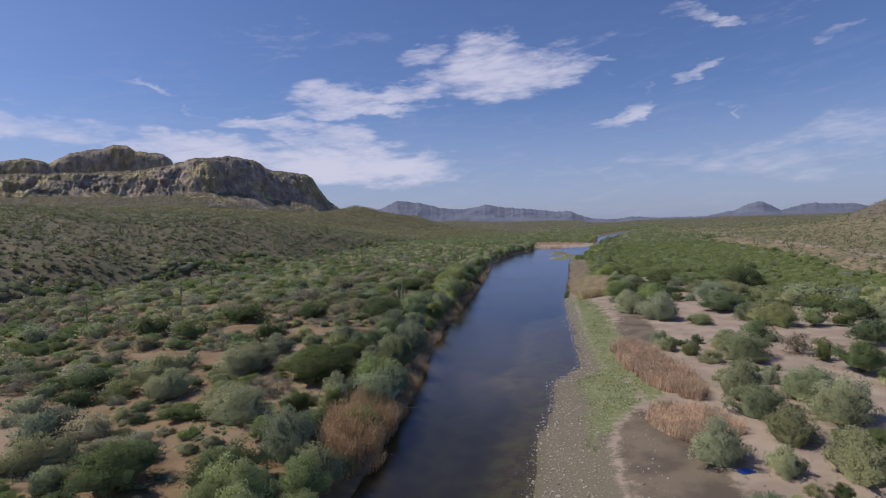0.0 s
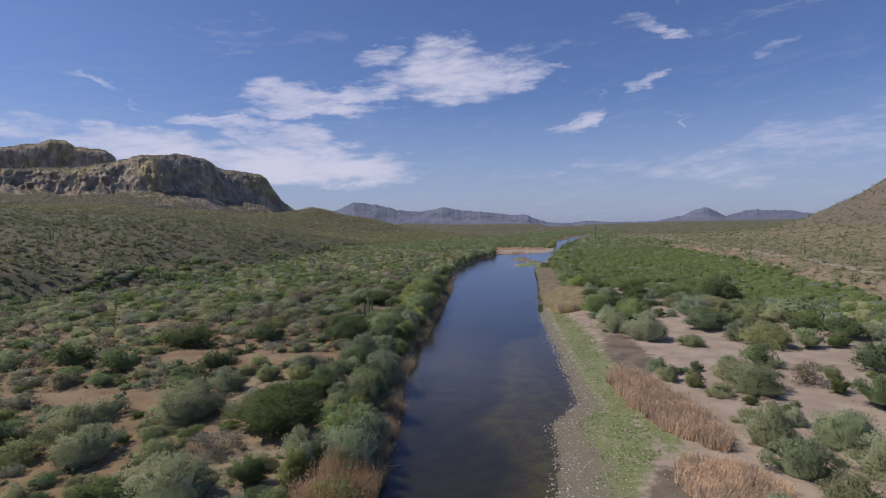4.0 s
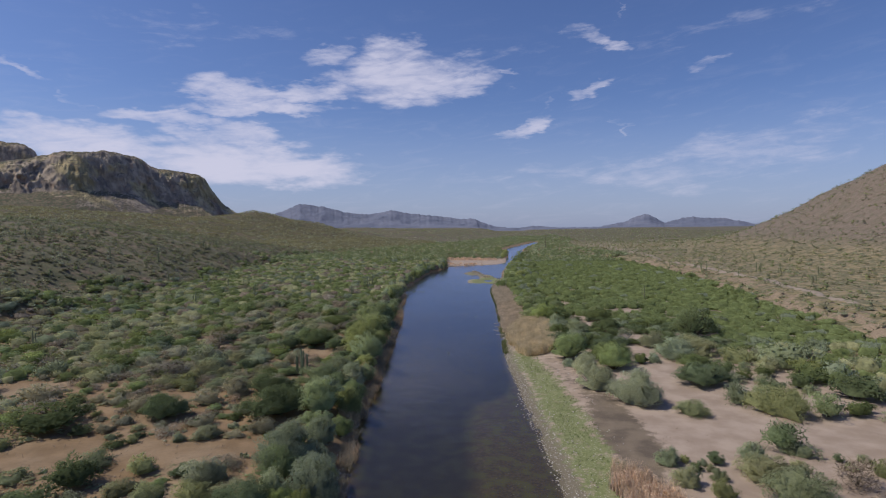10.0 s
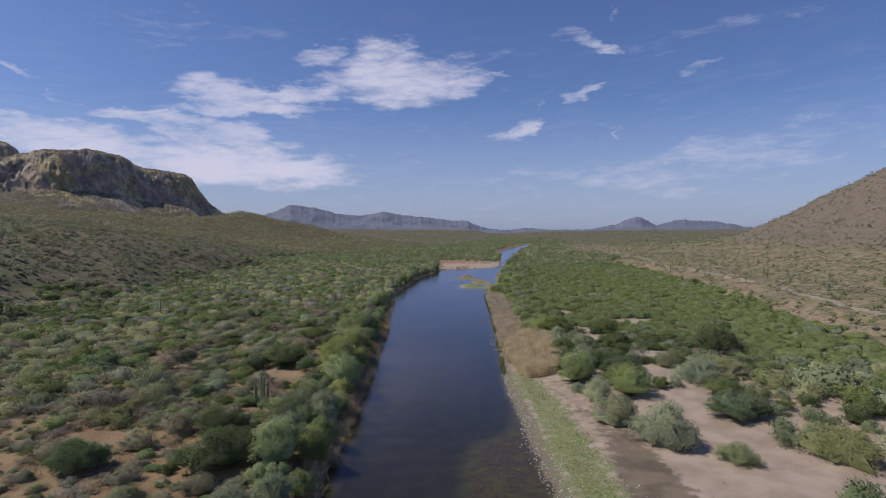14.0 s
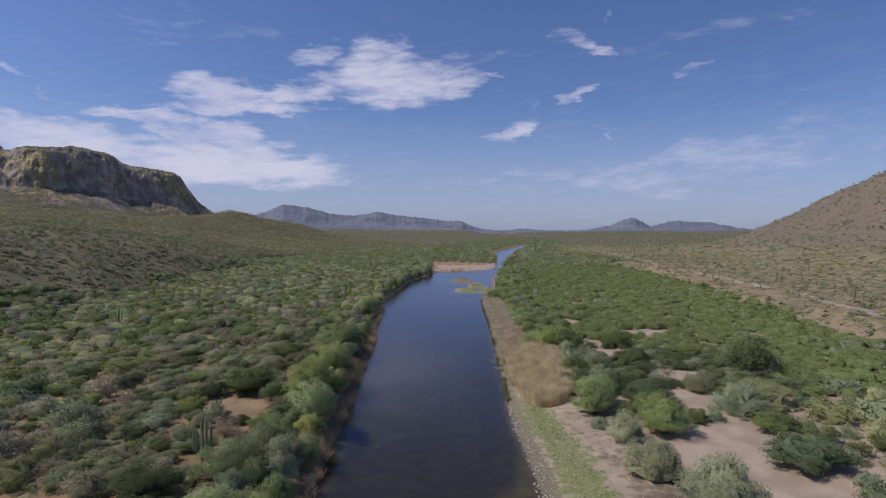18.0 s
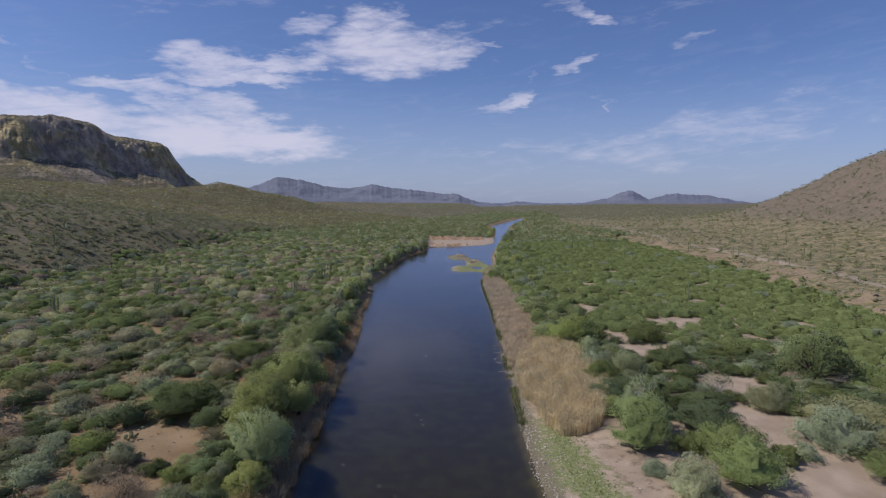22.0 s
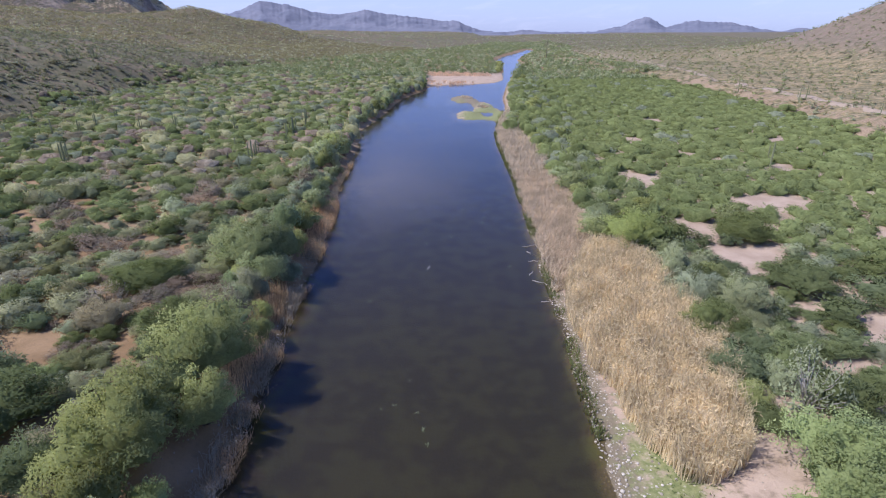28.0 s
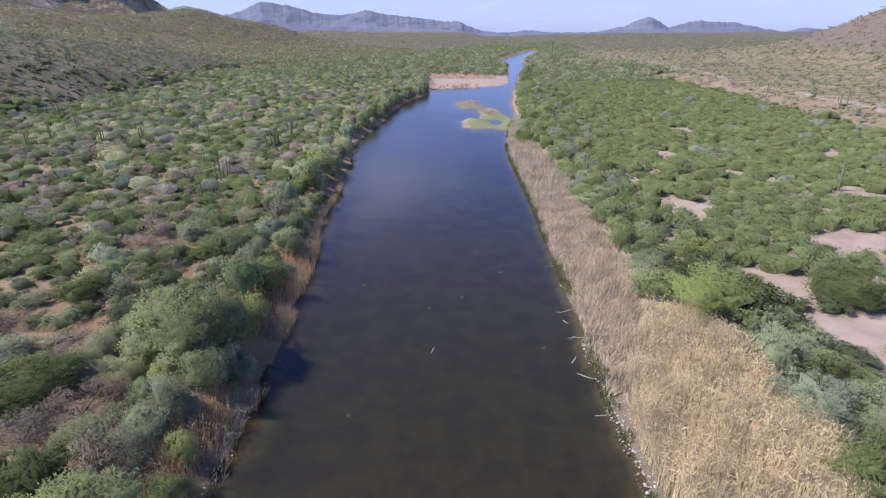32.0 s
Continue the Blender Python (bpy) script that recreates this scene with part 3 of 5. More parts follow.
# ---- butte and far ranges ----
def ridge(name, mat, az_el, eye, base_of, depth, rough, label, category, cols=260, rows=34, cliff=0.5, flutes=0.05, soft=False):
    """A rock mass: a skyline told by bearings and heights from a spot, with talus, cliff and a rounded crest."""
    a = np.array(az_el, float)
    az = np.linspace(a[0, 0], a[-1, 0], cols)
    el = np.interp(az, a[:, 0], a[:, 1])
    rng = np.random.RandomState(len(name))
    el = el + 0.07 * fractal(az * 5.0, az * 0, az * 0, 1.0, 3, 2 + len(name)) * (1.0 if soft else 0.9) * np.clip(el, 0, 1)
    el = el + (0.07 if soft else 0.12) * fractal(az * (2.2 if soft else 1.1), az * 0, az * 0, 1.0, 4, len(name))
    far = np.interp(az, [p[0] for p in base_of], [p[1] for p in base_of])
    v = np.linspace(0, 1, rows)
    out = np.zeros((rows + 8, cols, 3))
    ph = rng.rand(8) * 9
    flute = sum(np.abs(np.sin(az * f + ph[i] + 1.5 * np.sin(az * f * 0.37 + ph[i + 2]))) * w_ for i, (f, w_) in enumerate(((0.9, 0.5), (2.3, 0.32), (5.7, 0.2), (11.0, 0.1))))
    for r in range(rows + 8):
        if r < rows:
            t = v[r]
            c_ = max(t - cliff, 0) / (1 - cliff)
            h = np.where(t < cliff, 0.40 * t / cliff, 0.40 + 0.60 * np.sin(c_ * math.pi / 2) ** 1.1)
            back = np.where(t < cliff, 0.52 * t / cliff, 0.52 + 0.38 * c_ + 0.10 * np.maximum(0, (t - 0.82) / 0.18) ** 2)
            if soft:
                h, back = t, t
            d = far + depth * back
            bite = flutes * rough * flute * np.sin(math.pi * np.clip(t, 0, 1)) ** 0.7 
            d = d + bite
        else:
            t = (r - rows + 1) / 8
            h, d = 1 - t * t, far + depth * (1 + 1.3 * t)
        top = eye[2] + (far + depth) * np.tan(np.radians(el))
        px, py = eye[0] + d * np.sin(np.radians(az)), eye[1] + d * np.cos(np.radians(az))
        foot = land(px, py) - 6
        body = np.sin(math.pi * min(max(float(np.mean(h)), 0.0), 1.0)) ** 0.6
        zz = foot + (np.maximum(top, foot + 1) - foot) * h
        if soft:
            push = rough * 0.4 * (0.9 * fractal(px, py, zz * 0.9, rough * 2.3, 5, 3) + 0.9 * np.abs(fractal(px, py, zz * 0.75, rough * 0.8, 4, 9))) * body
        else:
            steep = 0.12 + 0.88 * smooth(np.asarray(h), 0.30, 0.62)
            push = rough * steep * body * (0.8 * fractal(px, py, zz * 0.22, rough * 2.8, 4, 3) + 0.8 * np.abs(fractal(px, py, zz * 0.2, rough * 0.75, 4, 9)) + 0.17 * np.abs(fractal(px, py, zz * 0.12, rough * 0.26, 3, 17)) + 0.22 * fractal(px * 0.4, py * 0.4, zz * 1.6, rough * 0.5, 3, 21))
        px, py = px + push * np.sin(np.radians(az)), py + push * np.cos(np.radians(az))
        wob = rough * (0.25 if soft else 0.12) * fractal(px, py, zz, rough * 1.2, 4, 5) * body
        out[r] = np.stack([px, py, foot + (np.maximum(top, foot + 1) - foot) * h + wob], -1)
    me = grid_mesh(name, out[..., 0], out[..., 1], out[..., 2], mat)
    return tagged(new(name, me), label, category, kind="structure")


EYE0, EYE13 = (0, 0, 27), (-9.6, 52.8, 37.2)
ridge("butte", M_ROCK, [(-62, 4.2), (-56, 4.5), (-50, 4.9), (-45, 5.2), (-40, 5.5), (-37.2, 6.1), (-35, 6.85), (-33, 7.0), (-32, 7.1), (-29.6, 6.75), (-28.6, 6.1),
                        (-27.8, 5.75), (-24.6, 5.45), (-24, 5.1), (-23.3, 3.9), (-22.6, 2.9), (-21.2, 1.9), (-19.5, 1.3)], EYE0,
      [(-62, 1230), (-45, 1200), (-34, 1210), (-28, 1310), (-24, 1370), (-19, 1420)], 205, 30, "tall rocky butte with yellowish and dark cliffs", "butte", 620, 60, 0.42)
ridge("back_mesa", M_ROCK, [(-64, 5.2), (-55, 5.4), (-50, 5.8), (-48, 6.35), (-46.3, 6.0), (-44.8, 6.9), (-42.4, 7.4), (-41.6, 7.85), (-40.6, 7.85), (-39.8, 7.3), (-37.6, 7.15),
                            (-36.9, 6.6), (-36.3, 4.6), (-35, 3.0)], EYE0, [(-64, 1900), (-35, 1880)], 170, 30, "flat-topped rocky mesa behind the butte", "mesa", 300, 40, 0.45)
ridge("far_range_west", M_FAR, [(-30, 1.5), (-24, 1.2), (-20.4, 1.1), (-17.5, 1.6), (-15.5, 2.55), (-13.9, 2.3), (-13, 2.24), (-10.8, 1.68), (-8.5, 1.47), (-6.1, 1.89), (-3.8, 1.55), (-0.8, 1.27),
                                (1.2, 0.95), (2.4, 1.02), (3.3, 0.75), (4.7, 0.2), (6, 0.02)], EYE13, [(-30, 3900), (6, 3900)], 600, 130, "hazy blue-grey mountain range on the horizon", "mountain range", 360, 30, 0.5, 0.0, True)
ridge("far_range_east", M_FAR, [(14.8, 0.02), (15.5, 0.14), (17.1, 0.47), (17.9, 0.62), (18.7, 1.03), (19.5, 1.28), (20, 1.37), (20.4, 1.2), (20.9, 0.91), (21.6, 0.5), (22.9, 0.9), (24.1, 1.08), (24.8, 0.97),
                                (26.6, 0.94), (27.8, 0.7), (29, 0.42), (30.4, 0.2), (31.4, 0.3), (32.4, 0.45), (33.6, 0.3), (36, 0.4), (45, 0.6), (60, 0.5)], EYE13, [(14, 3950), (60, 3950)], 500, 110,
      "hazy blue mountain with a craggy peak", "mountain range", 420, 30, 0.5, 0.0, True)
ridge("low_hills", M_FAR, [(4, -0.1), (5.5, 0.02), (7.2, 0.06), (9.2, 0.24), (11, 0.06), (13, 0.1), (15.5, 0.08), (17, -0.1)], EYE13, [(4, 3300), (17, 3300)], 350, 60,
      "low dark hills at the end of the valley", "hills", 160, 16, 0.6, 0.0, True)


# ---- plants ----
def outward(t):
    """Leaf triangles of a crown, wound outwards, with the rounded shading of a dense crown."""
    t = np.asarray(t, float)
    way = t - (0, 0, 0.12)
    way /= np.linalg.norm(way, axis=2, keepdims=True) + 1e-6
    g = np.cross(t[:, 1] - t[:, 0], t[:, 2] - t[:, 0])
    g /= np.linalg.norm(g, axis=1, keepdims=True) + 1e-9
    back = (g * way.mean(1)).sum(1) < 0
    t[back] = t[back][:, ::-1]
    way[back] = way[back][:, ::-1]
    g[back] *= -1
    nrm = way + 0.22 * g[:, None, :] + (0, 0, 0.4)
    return t, nrm / np.linalg.norm(nrm, axis=2, keepdims=True)


def tris(verts, name, mat, normals=None):
    """A mesh of loose triangles from rows of three corners."""
    v = np.asarray(verts).reshape(-1, 3)
    me = bpy.data.meshes.new(name)
    nt = len(v) // 3
    me.vertices.add(len(v))
    me.vertices.foreach_set("co", v.astype(np.float32).ravel())
    me.loops.add(len(v))
    me.loops.foreach_set("vertex_index", np.arange(len(v), dtype=np.int32))
    me.polygons.add(nt)
    me.polygons.foreach_set("loop_start", np.arange(0, len(v), 3, dtype=np.int32))
    me.update(calc_edges=True)
    if normals is not None:
        me.normals_split_custom_set_from_vertices(np.asarray(normals, np.float32).reshape(-1, 3))
    me.materials.append(mat)
    return me


def leaves(rng, centres, spread, count, size, slim=0.45, up=0.3):
    """Leaf sprays: loose triangles on and round each clump, facing and pointing out and up."""
    c = np.repeat(centres, count, 0)
    off = rng.normal(size=c.shape)
    off /= np.linalg.norm(off, axis=1, keepdims=True)
    off[:, 2] = np.where(off[:, 2] < -0.3, -off[:, 2], off[:, 2])
    pos = c + off * np.repeat(spread, count)[:, None] * (0.45 + 0.62 * rng.rand(len(c), 1) ** 0.6)
    face = off * 0.9 + rng.normal(size=c.shape) * 0.40 + (0, 0, 0.40 + up * 0.3)
    face /= np.linalg.norm(face, axis=1, keepdims=True)
    way = off * 0.8 + rng.normal(size=c.shape) * 0.8 + (0, 0, up)
    way -= face * (way * face).sum(1, keepdims=True) * 0.7
    way /= np.linalg.norm(way, axis=1, keepdims=True)
    side = np.cross(way, face)
    side /= np.linalg.norm(side, axis=1, keepdims=True)
    ln = size * (0.6 + 0.8 * rng.rand(len(c), 1))
    return np.stack([pos - side * ln * slim * 0.5, pos + side * ln * slim * 0.5, pos + way * ln], 1)


def round_shape(level):
    """Triangles of a small rounded solid, for the dense heart of a clump."""
    bm = bmesh.new()
    if level:
        bmesh.ops.create_icosphere(bm, subdivisions=level, radius=1.0)
    else:
        vs_ = [bm.verts.new(q_) for q_ in ((1, 0, 0), (0, 1, 0), (-1, 0, 0), (0, -1, 0), (0, 0, 0.9))]
        for k_ in range(4):
            bm.faces.new((vs_[k_], vs_[(k_ + 1) % 4], vs_[4]))
    bmesh.ops.triangulate(bm, faces=bm.faces[:])
    out = np.array([[v.co[:] for v in f.verts] for f in bm.faces])
    bm.free()
    return out


HEART = [round_shape(1), round_shape(2), round_shape(3)]


def heart(pts, reach, level):
    """The dense inner foliage: one lumpy shell round all the clumps of a crown, open below."""
    s = HEART[level]
    s = s[s[..., 2].min(1) > -0.02]
    d = s.reshape(-1, 3)
    along_ = d @ pts.T
    off2 = (pts ** 2).sum(1)[None, :] - along_ ** 2
    out = np.where(off2 < reach[None, :] ** 2, along_ + np.sqrt(np.maximum(reach[None, :] ** 2 - off2, 0)), 0.0).max(1)
    return (d * np.maximum(out, 0.42)[:, None]).reshape(s.shape) * (1, 1, 0.97) + (0, 0, 0.03)


def crown(rng, lobes, lobe, core, sprays, size, slim, up=0.35, full=0.5):
    """A crown of overlapping clumps: leaf sprays over a dense heart."""
    pts = crown_points(rng, lobes, low=0.02)
    sp = lobe * (0.7 + 0.6 * rng.rand(len(pts)))
    got = [leaves(rng, pts, sp, sprays, size, slim, up)]
    if core is not None:
        got.append(heart(pts, sp * full, core))
    return pts, np.concatenate(got)


def tube(path, radii, sides=5):
    """A tapered limb along a path."""
    path = [Vector(q) for q in path]
    vs, fs = [], []
    for i, q in enumerate(path):
        d = (path[min(i + 1, len(path) - 1)] - path[max(i - 1, 0)]).normalized()
        a = d.orthogonal().normalized()
        b = d.cross(a)
        for s in range(sides):
            t = 2 * math.pi * s / sides
            vs.append(tuple(q + (a * math.cos(t) + b * math.sin(t)) * radii[i]))
    for i in range(len(path) - 1):
        for s in range(sides):
            s2 = (s + 1) % sides
            fs.append((i * sides + s, i * sides + s2, (i + 1) * sides + s2, (i + 1) * sides + s))
    return vs, fs


def limbs(rng, tips, thick, fork=0.35, sides=4, stems=4):
    """One stool of stems that part from a common foot and fork to the given tips."""
    ring = [(thick * 2.2 * math.cos(6.2832 * k / sides), thick * 2.2 * math.sin(6.2832 * k / sides), -0.06) for k in range(sides)]
    V, F = list(ring), []
    for tip in tips:
        r, tip = Vector((0, 0, -0.06)), Vector(tip)
        mid = r.lerp(tip, fork) + Vector((rng.uniform(-.06, .06), rng.uniform(-.06, .06), 0.05 + 0.08 * tip.z))
        m2 = r.lerp(tip, 0.7) + Vector((rng.uniform(-.05, .05), rng.uniform(-.05, .05), 0.05 * tip.z))
        v, f = tube([r, mid, m2, tip], [thick, thick * 0.75, thick * 0.5, thick * 0.15], sides)
        n_ = len(V) - sides
        F += [tuple(k if k < sides else k + n_ for k in q_) for q_ in f]
        V += v[sides:]
    return V, F


def crown_points(rng, clumps, flat=1.0, hollow=0.3, low=0.15, lean=0.25):
    """Clump centres in a domed, lopsided crown of radius 1 and height 1."""
    pts = []
    lob = rng.uniform(0, 6.28, 3)
    while len(pts) < clumps:
        x, y, z = rng.uniform(-1, 1), rng.uniform(-1, 1), rng.uniform(0, 1)
        a = math.atan2(y, x)
        edge = 1 + lean * (0.6 * math.sin(2 * a + lob[0]) + 0.5 * math.sin(3 * a + lob[1]) + 0.35 * math.sin(5 * a + lob[2]))
        r = math.hypot(x, y) / edge
        zz = z if z > 0.22 else 0.22 + (0.22 - z) * 0.9
        d = r * r + zz * zz
        if d < 0.92 and (d > hollow or rng.rand() < 0.12) and z > low:
            pts.append((x * 0.84, y * 0.84, z * 0.85 + 0.04))
    return np.array(pts)


# name: leaf stuff, clumps, sprays a clump, clump size, spray length, slimness, stem thickness, bark
KINDS = {
    "mesquite": (M_MESQ, 42, 80, 0.22, 0.086, 0.40, 0.022, M_BARK),
    "palo_verde": (M_PALO, 44, 76, 0.21, 0.080, 0.40, 0.022, M_BARK),
    "saltbush": (M_SALT, 34, 76, 0.24, 0.100, 0.30, 0.014, M_BARK),
    "grey_bush": (M_GREY, 42, 80, 0.21, 0.092, 0.33, 0.015, M_BARK),
    "seep_willow": (M_SEEP, 46, 76, 0.20, 0.088, 0.34, 0.014, M_BARK),
    "creosote_bush": (M_OLIVE, 36, 72, 0.23, 0.094, 0.33, 0.014, M_BARK),
    "willow_tree": (M_WILL, 56, 76, 0.19, 0.076, 0.42, 0.018, M_BARK),
    "dry_bush": (M_TWIG, 30, 70, 0.26, 0.14, 0.12, 0.012, M_BARK),
}
LABELS = {
    "mesquite": ("bright green spreading mesquite on sandy ground", "mesquite", "green mesquites of the valley floor"),
    "palo_verde": ("yellowish green palo verde on open soil", "palo verde", "palo verdes of the valley floor"),
    "saltbush": ("pale grey rounded saltbush on bare soil", "bush", "saltbushes of the valley floor"),
    "grey_bush": ("grey-green dense desert bush on bare soil", "bush", "grey bushes of the valley floor"),
    "seep_willow": ("blue-grey feathery bush near the river", "bush", "feathery bushes near the river"),
    "creosote_bush": ("low olive-green airy desert bush on soil", "bush", "olive bushes of the valley floor"),
    "willow_tree": ("yellow-green leafy willow beside the water", "willow", "willows along the banks"),
    "dry_bush": ("leafless brown and grey dry bush", "dry bush", "dry bushes of the valley floor"),
}
VARIANTS = 5
proto = {}
for k, (kind, (mat, lobes, sprays, cs, ls, slim, thick, bark)) in enumerate(KINDS.items()):
    for j in range(VARIANTS):
        for level in range(4):
            rng = np.random.RandomState(100 * k + j)
            many, part_, big_, wide_ = ((int(sprays * 1.7), 1.0, 0.74, 1.05), (sprays // 2, 0.8, 1.35, 1.15), (sprays // 4, 0.5, 2.2, 1.25), (int(sprays * 1.5), 1.9, 0.52, 1.1))[level]
            core = None if kind == "dry_bush" else (2, 1, 1, 2)[level]
            pts, lv = crown(rng, int(lobes * part_), cs / part_ ** 0.4, core, many, ls * big_, slim * wide_)
            V, F = limbs(rng, pts[rng.permutation(len(pts))[: (8, 6, 4, 14)[level] if kind != "dry_bush" else 18]].tolist(), thick)
            lv, lit_ = outward(lv)
            if kind in ("mesquite", "palo_verde", "willow_tree"):        # crowns held up on bare limbs
                lv[..., 2] = 0.17 + 0.85 * lv[..., 2]
            proto[kind, j, level] = (tris(lv, kind + "_crown", mat, lit_), mesh_from(kind + "_trunk", V, F, bark))
count_of = {}


def plant(kind, x, y, r, h, rng, label="", sink=0.05):
    """One plant: an empty at its foot with stems and crown under it."""
    leafage, stems = proto[kind, rng.randint(VARIANTS), 3 if r > 4.6 and y < 260 and -70 < x < 60 else 0 if y < 235 and -52 < x < 44 else 1 if y < 300 and -85 < x < 75 else 2]
    z = float(land(x, y))
    root = new(kind)
    root.matrix_basis = pose(x, y, z - sink, 0, 0, rng.uniform(0, 360)) @ Matrix.Diagonal((r, r, h, 1))
    base, cat, group = LABELS[kind]
    tagged(root, label or base, cat, group)
    for nm, me in (("crown", leafage), ("trunk", stems)):
        new(nm, me).parent = root
    count_of[kind] = count_of.get(kind, 0) + 1
    TAKEN.append((x, y, r))
    return root


TAKEN = []
SHORT = dict(mesq="mesquite", palo="palo_verde", grey="grey_bush", seep="seep_willow", olive="creosote_bush", will="willow_tree", dead="dry_bush")
prng = np.random.RandomState(7)
PLACED = {
    "grey": [(17.9, 60.9, 3.0, 5.1), (27.3, 67.4, 2.9, 4.9), (27.4, 84.0, 3.3, 6.2), (29.1, 103.7, 2.0, 2.9), (36.1, 74.9, 4.0, 6.7), (30.0, 58.1, 3.0, 5.7), (28.6, 148.7, 5.0, 8.4), (23.5, 158.0, 4.0, 6.9),
             (51.5, 201.1, 4.1, 5.5), (58.5, 189.7, 6.5, 6.5), (35.6, 114.5, 3.8, 4.3), (24.1, 172.5, 3.6, 6.0), (-42.7, 109.2, 3.0, 4.1)],
    "grey2": [(-51.0, 96.6, 3.3, 4.2), (-53.7, 89.7, 4.0, 4.4), (-49.2, 178.4, 2.3, 3.1), (-39.0, 62.2, 4.0, 5.5), (-54.4, 69.7, 3.7, 4.7), (-51.9, 45.8, 3.2, 3.8), (-50.4, 83.5, 4.4, 5.3), (-60.1, 74.7, 3.9, 5.4), (-70.0, 171.0, 4.1, 5.8)],
    "seep": [(26.7, 75.7, 3.3, 5.2), (36.1, 83.8, 4.0, 6.1), (35.6, 106.4, 5.0, 5.9), (75.5, 176.4, 6.5, 6.6), (21.4, 177.5, 1.6, 2.7), (52.4, 186.2, 6.0, 6.9), (28.5, 232.0, 3.4, 6.0), (32.9, 220.7, 4.6, 6.1),
             (28.1, 223.7, 3.7, 5.7), (-27.5, 107.6, 4.2, 7.5), (-26.9, 93.5, 3.8, 7.0), (-31.5, 160.0, 3.1, 5.8), (-35.8, 164.2, 3.3, 5.3), (-35.3, 220.1, 3.0, 3.7), (-24.5, 73.4, 4.2, 6.3), (-33.8, 116.2, 5.1, 7.5)],
    "dead": [(46.2, 111.7, 3.2, 4.5), (-44.2, 169.1, 3.1, 4.0), (-42.5, 223.5, 4.1, 3.6), (-74.6, 188.4, 3.6, 5.7), (-72.7, 158.1, 4.0, 5.1)],
    "mesq": [(50.3, 98.4, 3.7, 6.1), (62.4, 119.3, 3.9, 6.3), (44.1, 124.7, 3.2, 5.3), (47.8, 160.1, 5.6, 5.8), (52.5, 176.3, 4.2, 4.0), (72.8, 162.3, 3.8, 4.8), (74.4, 149.9, 4.5, 6.4),
             (35.3, 191.0, 4.8, 5.5), (45.0, 226.7, 4.9, 5.3), (48.4, 248.7, 5.5, 5.2), (-59.5, 107.8, 3.2, 4.4), (-77.9, 128.1, 6.0, 5.1), (-61.0, 133.9, 4.2, 4.8), (-41.3, 136.7, 5.7, 6.5), (-60.5, 101.0, 2.9, 3.3)],
    "palo": [(22.5, 185.6, 4.6, 7.0), (25.3, 191.0, 4.4, 7.4), (33.4, 179.9, 4.6, 7.0), (32.0, 174.8, 4.4, 7.4), (26.8, 244.5, 5.4, 8.4)],
    "mesq2": [(-34.0, 100.7, 3.8, 5.1), (-36.2, 95.6, 3.2, 3.4), (-41.8, 190.1, 3.0, 4.3), (-49.5, 195.4, 6.1, 5.8), (-55.0, 191.1, 3.1, 4.4), (-51.7, 176.3, 1.6, 2.4), (-39.4, 212.5, 3.5, 5.9), (-49.2, 225.6, 4.8, 5.1), (-40.7, 43.8, 4.0, 5.1),
              (-30.5, 46.3, 3.5, 4.6), (-86.9, 106.6, 3.8, 5.4), (-36.2, 80.4, 5.6, 6.0), (-31.8, 57.5, 2.3, 3.1), (-76.6, 105.5, 3.7, 5.0), (-37.7, 86.6, 4.9, 5.4), (-32.8, 66.1, 1.8, 3.4), (-46.6, 148.3, 4.7, 5.3), (-91.2, 188.2, 4.2, 5.1)],
    "olive": [(53.4, 141.4, 4.9, 6.9), (49.4, 148.1, 3.0, 4.7), (36.9, 141.3, 3.6, 3.2), (65.0, 180.1, 4.3, 4.8), (45.4, 122.2, 2.6, 2.4), (-47.0, 103.7, 2.4, 3.4), (-32.4, 144.9, 3.4, 4.3)],
    "will": [(49.3, 254.8, 3.9, 5.5), (-33.7, 137.5, 5.0, 8.2), (-31.2, 179.3, 5.2, 9.0), (-29.2, 141.5, 3.4, 6.8), (-35.0, 192.2, 6.2, 9.8), (-33.3, 205.9, 6.0, 9.7),
             (-36.4, 234.0, 6.4, 9.9), (-32.7, 239.6, 3.4, 5.0), (-37.8, 154.6, 5.2, 6.5)],
}
for key, rows in PLACED.items():
    for x, y, r, h in rows:
        plant(SHORT[key.rstrip("2")], x, y, r * (1.12 if key == "will" else 1.28), h * 0.88, prng)

# open ground that stays bare: x, y, half width, half length
BARE = [(38, 135, 20, 14), (66, 147, 11, 5), (36, 156, 8, 12), (57, 131, 13, 6), (16, 150, 10, 44), (13, 84, 14, 36), (43, 168, 4, 12), (49, 196, 4, 5), (63, 266, 5, 3.5), (41, 253, 3, 4), (43, 237, 4, 2.5), (42, 290, 2.5, 6), (53, 255, 5, 3),
        (-60, 197, 5, 5), (-48, 184, 6, 7), (-54, 118, 9, 5), (-70, 118, 7, 7), (-64, 90, 6, 6), (-45, 122, 6, 4), (-43, 160, 5, 4), (-66, 145, 6, 4), (-75, 90, 6, 5), (-62, 60, 6, 4), (-45, 172, 4, 4), (-100, 150, 8, 5), (-56, 210, 4, 3), (-50, 240, 4, 3),
        (-82, 200, 5, 3), (44, 92, 6, 14), (56, 108, 6, 7), (15, 215, 10, 20), (90, 300, 5, 7), (70, 320, 5, 6), (24, 98, 5, 12), (51, 212, 6, 7), (48, 194, 6, 7), (65, 271, 10, 6), (41, 254, 5, 7), (44, 240, 6.5, 5), (44, 292, 4.5, 10),
        (100, 265, 5, 5), (78, 245, 6, 4), (60, 345, 5, 8), (85, 390, 6, 8), (110, 340, 5, 7)]


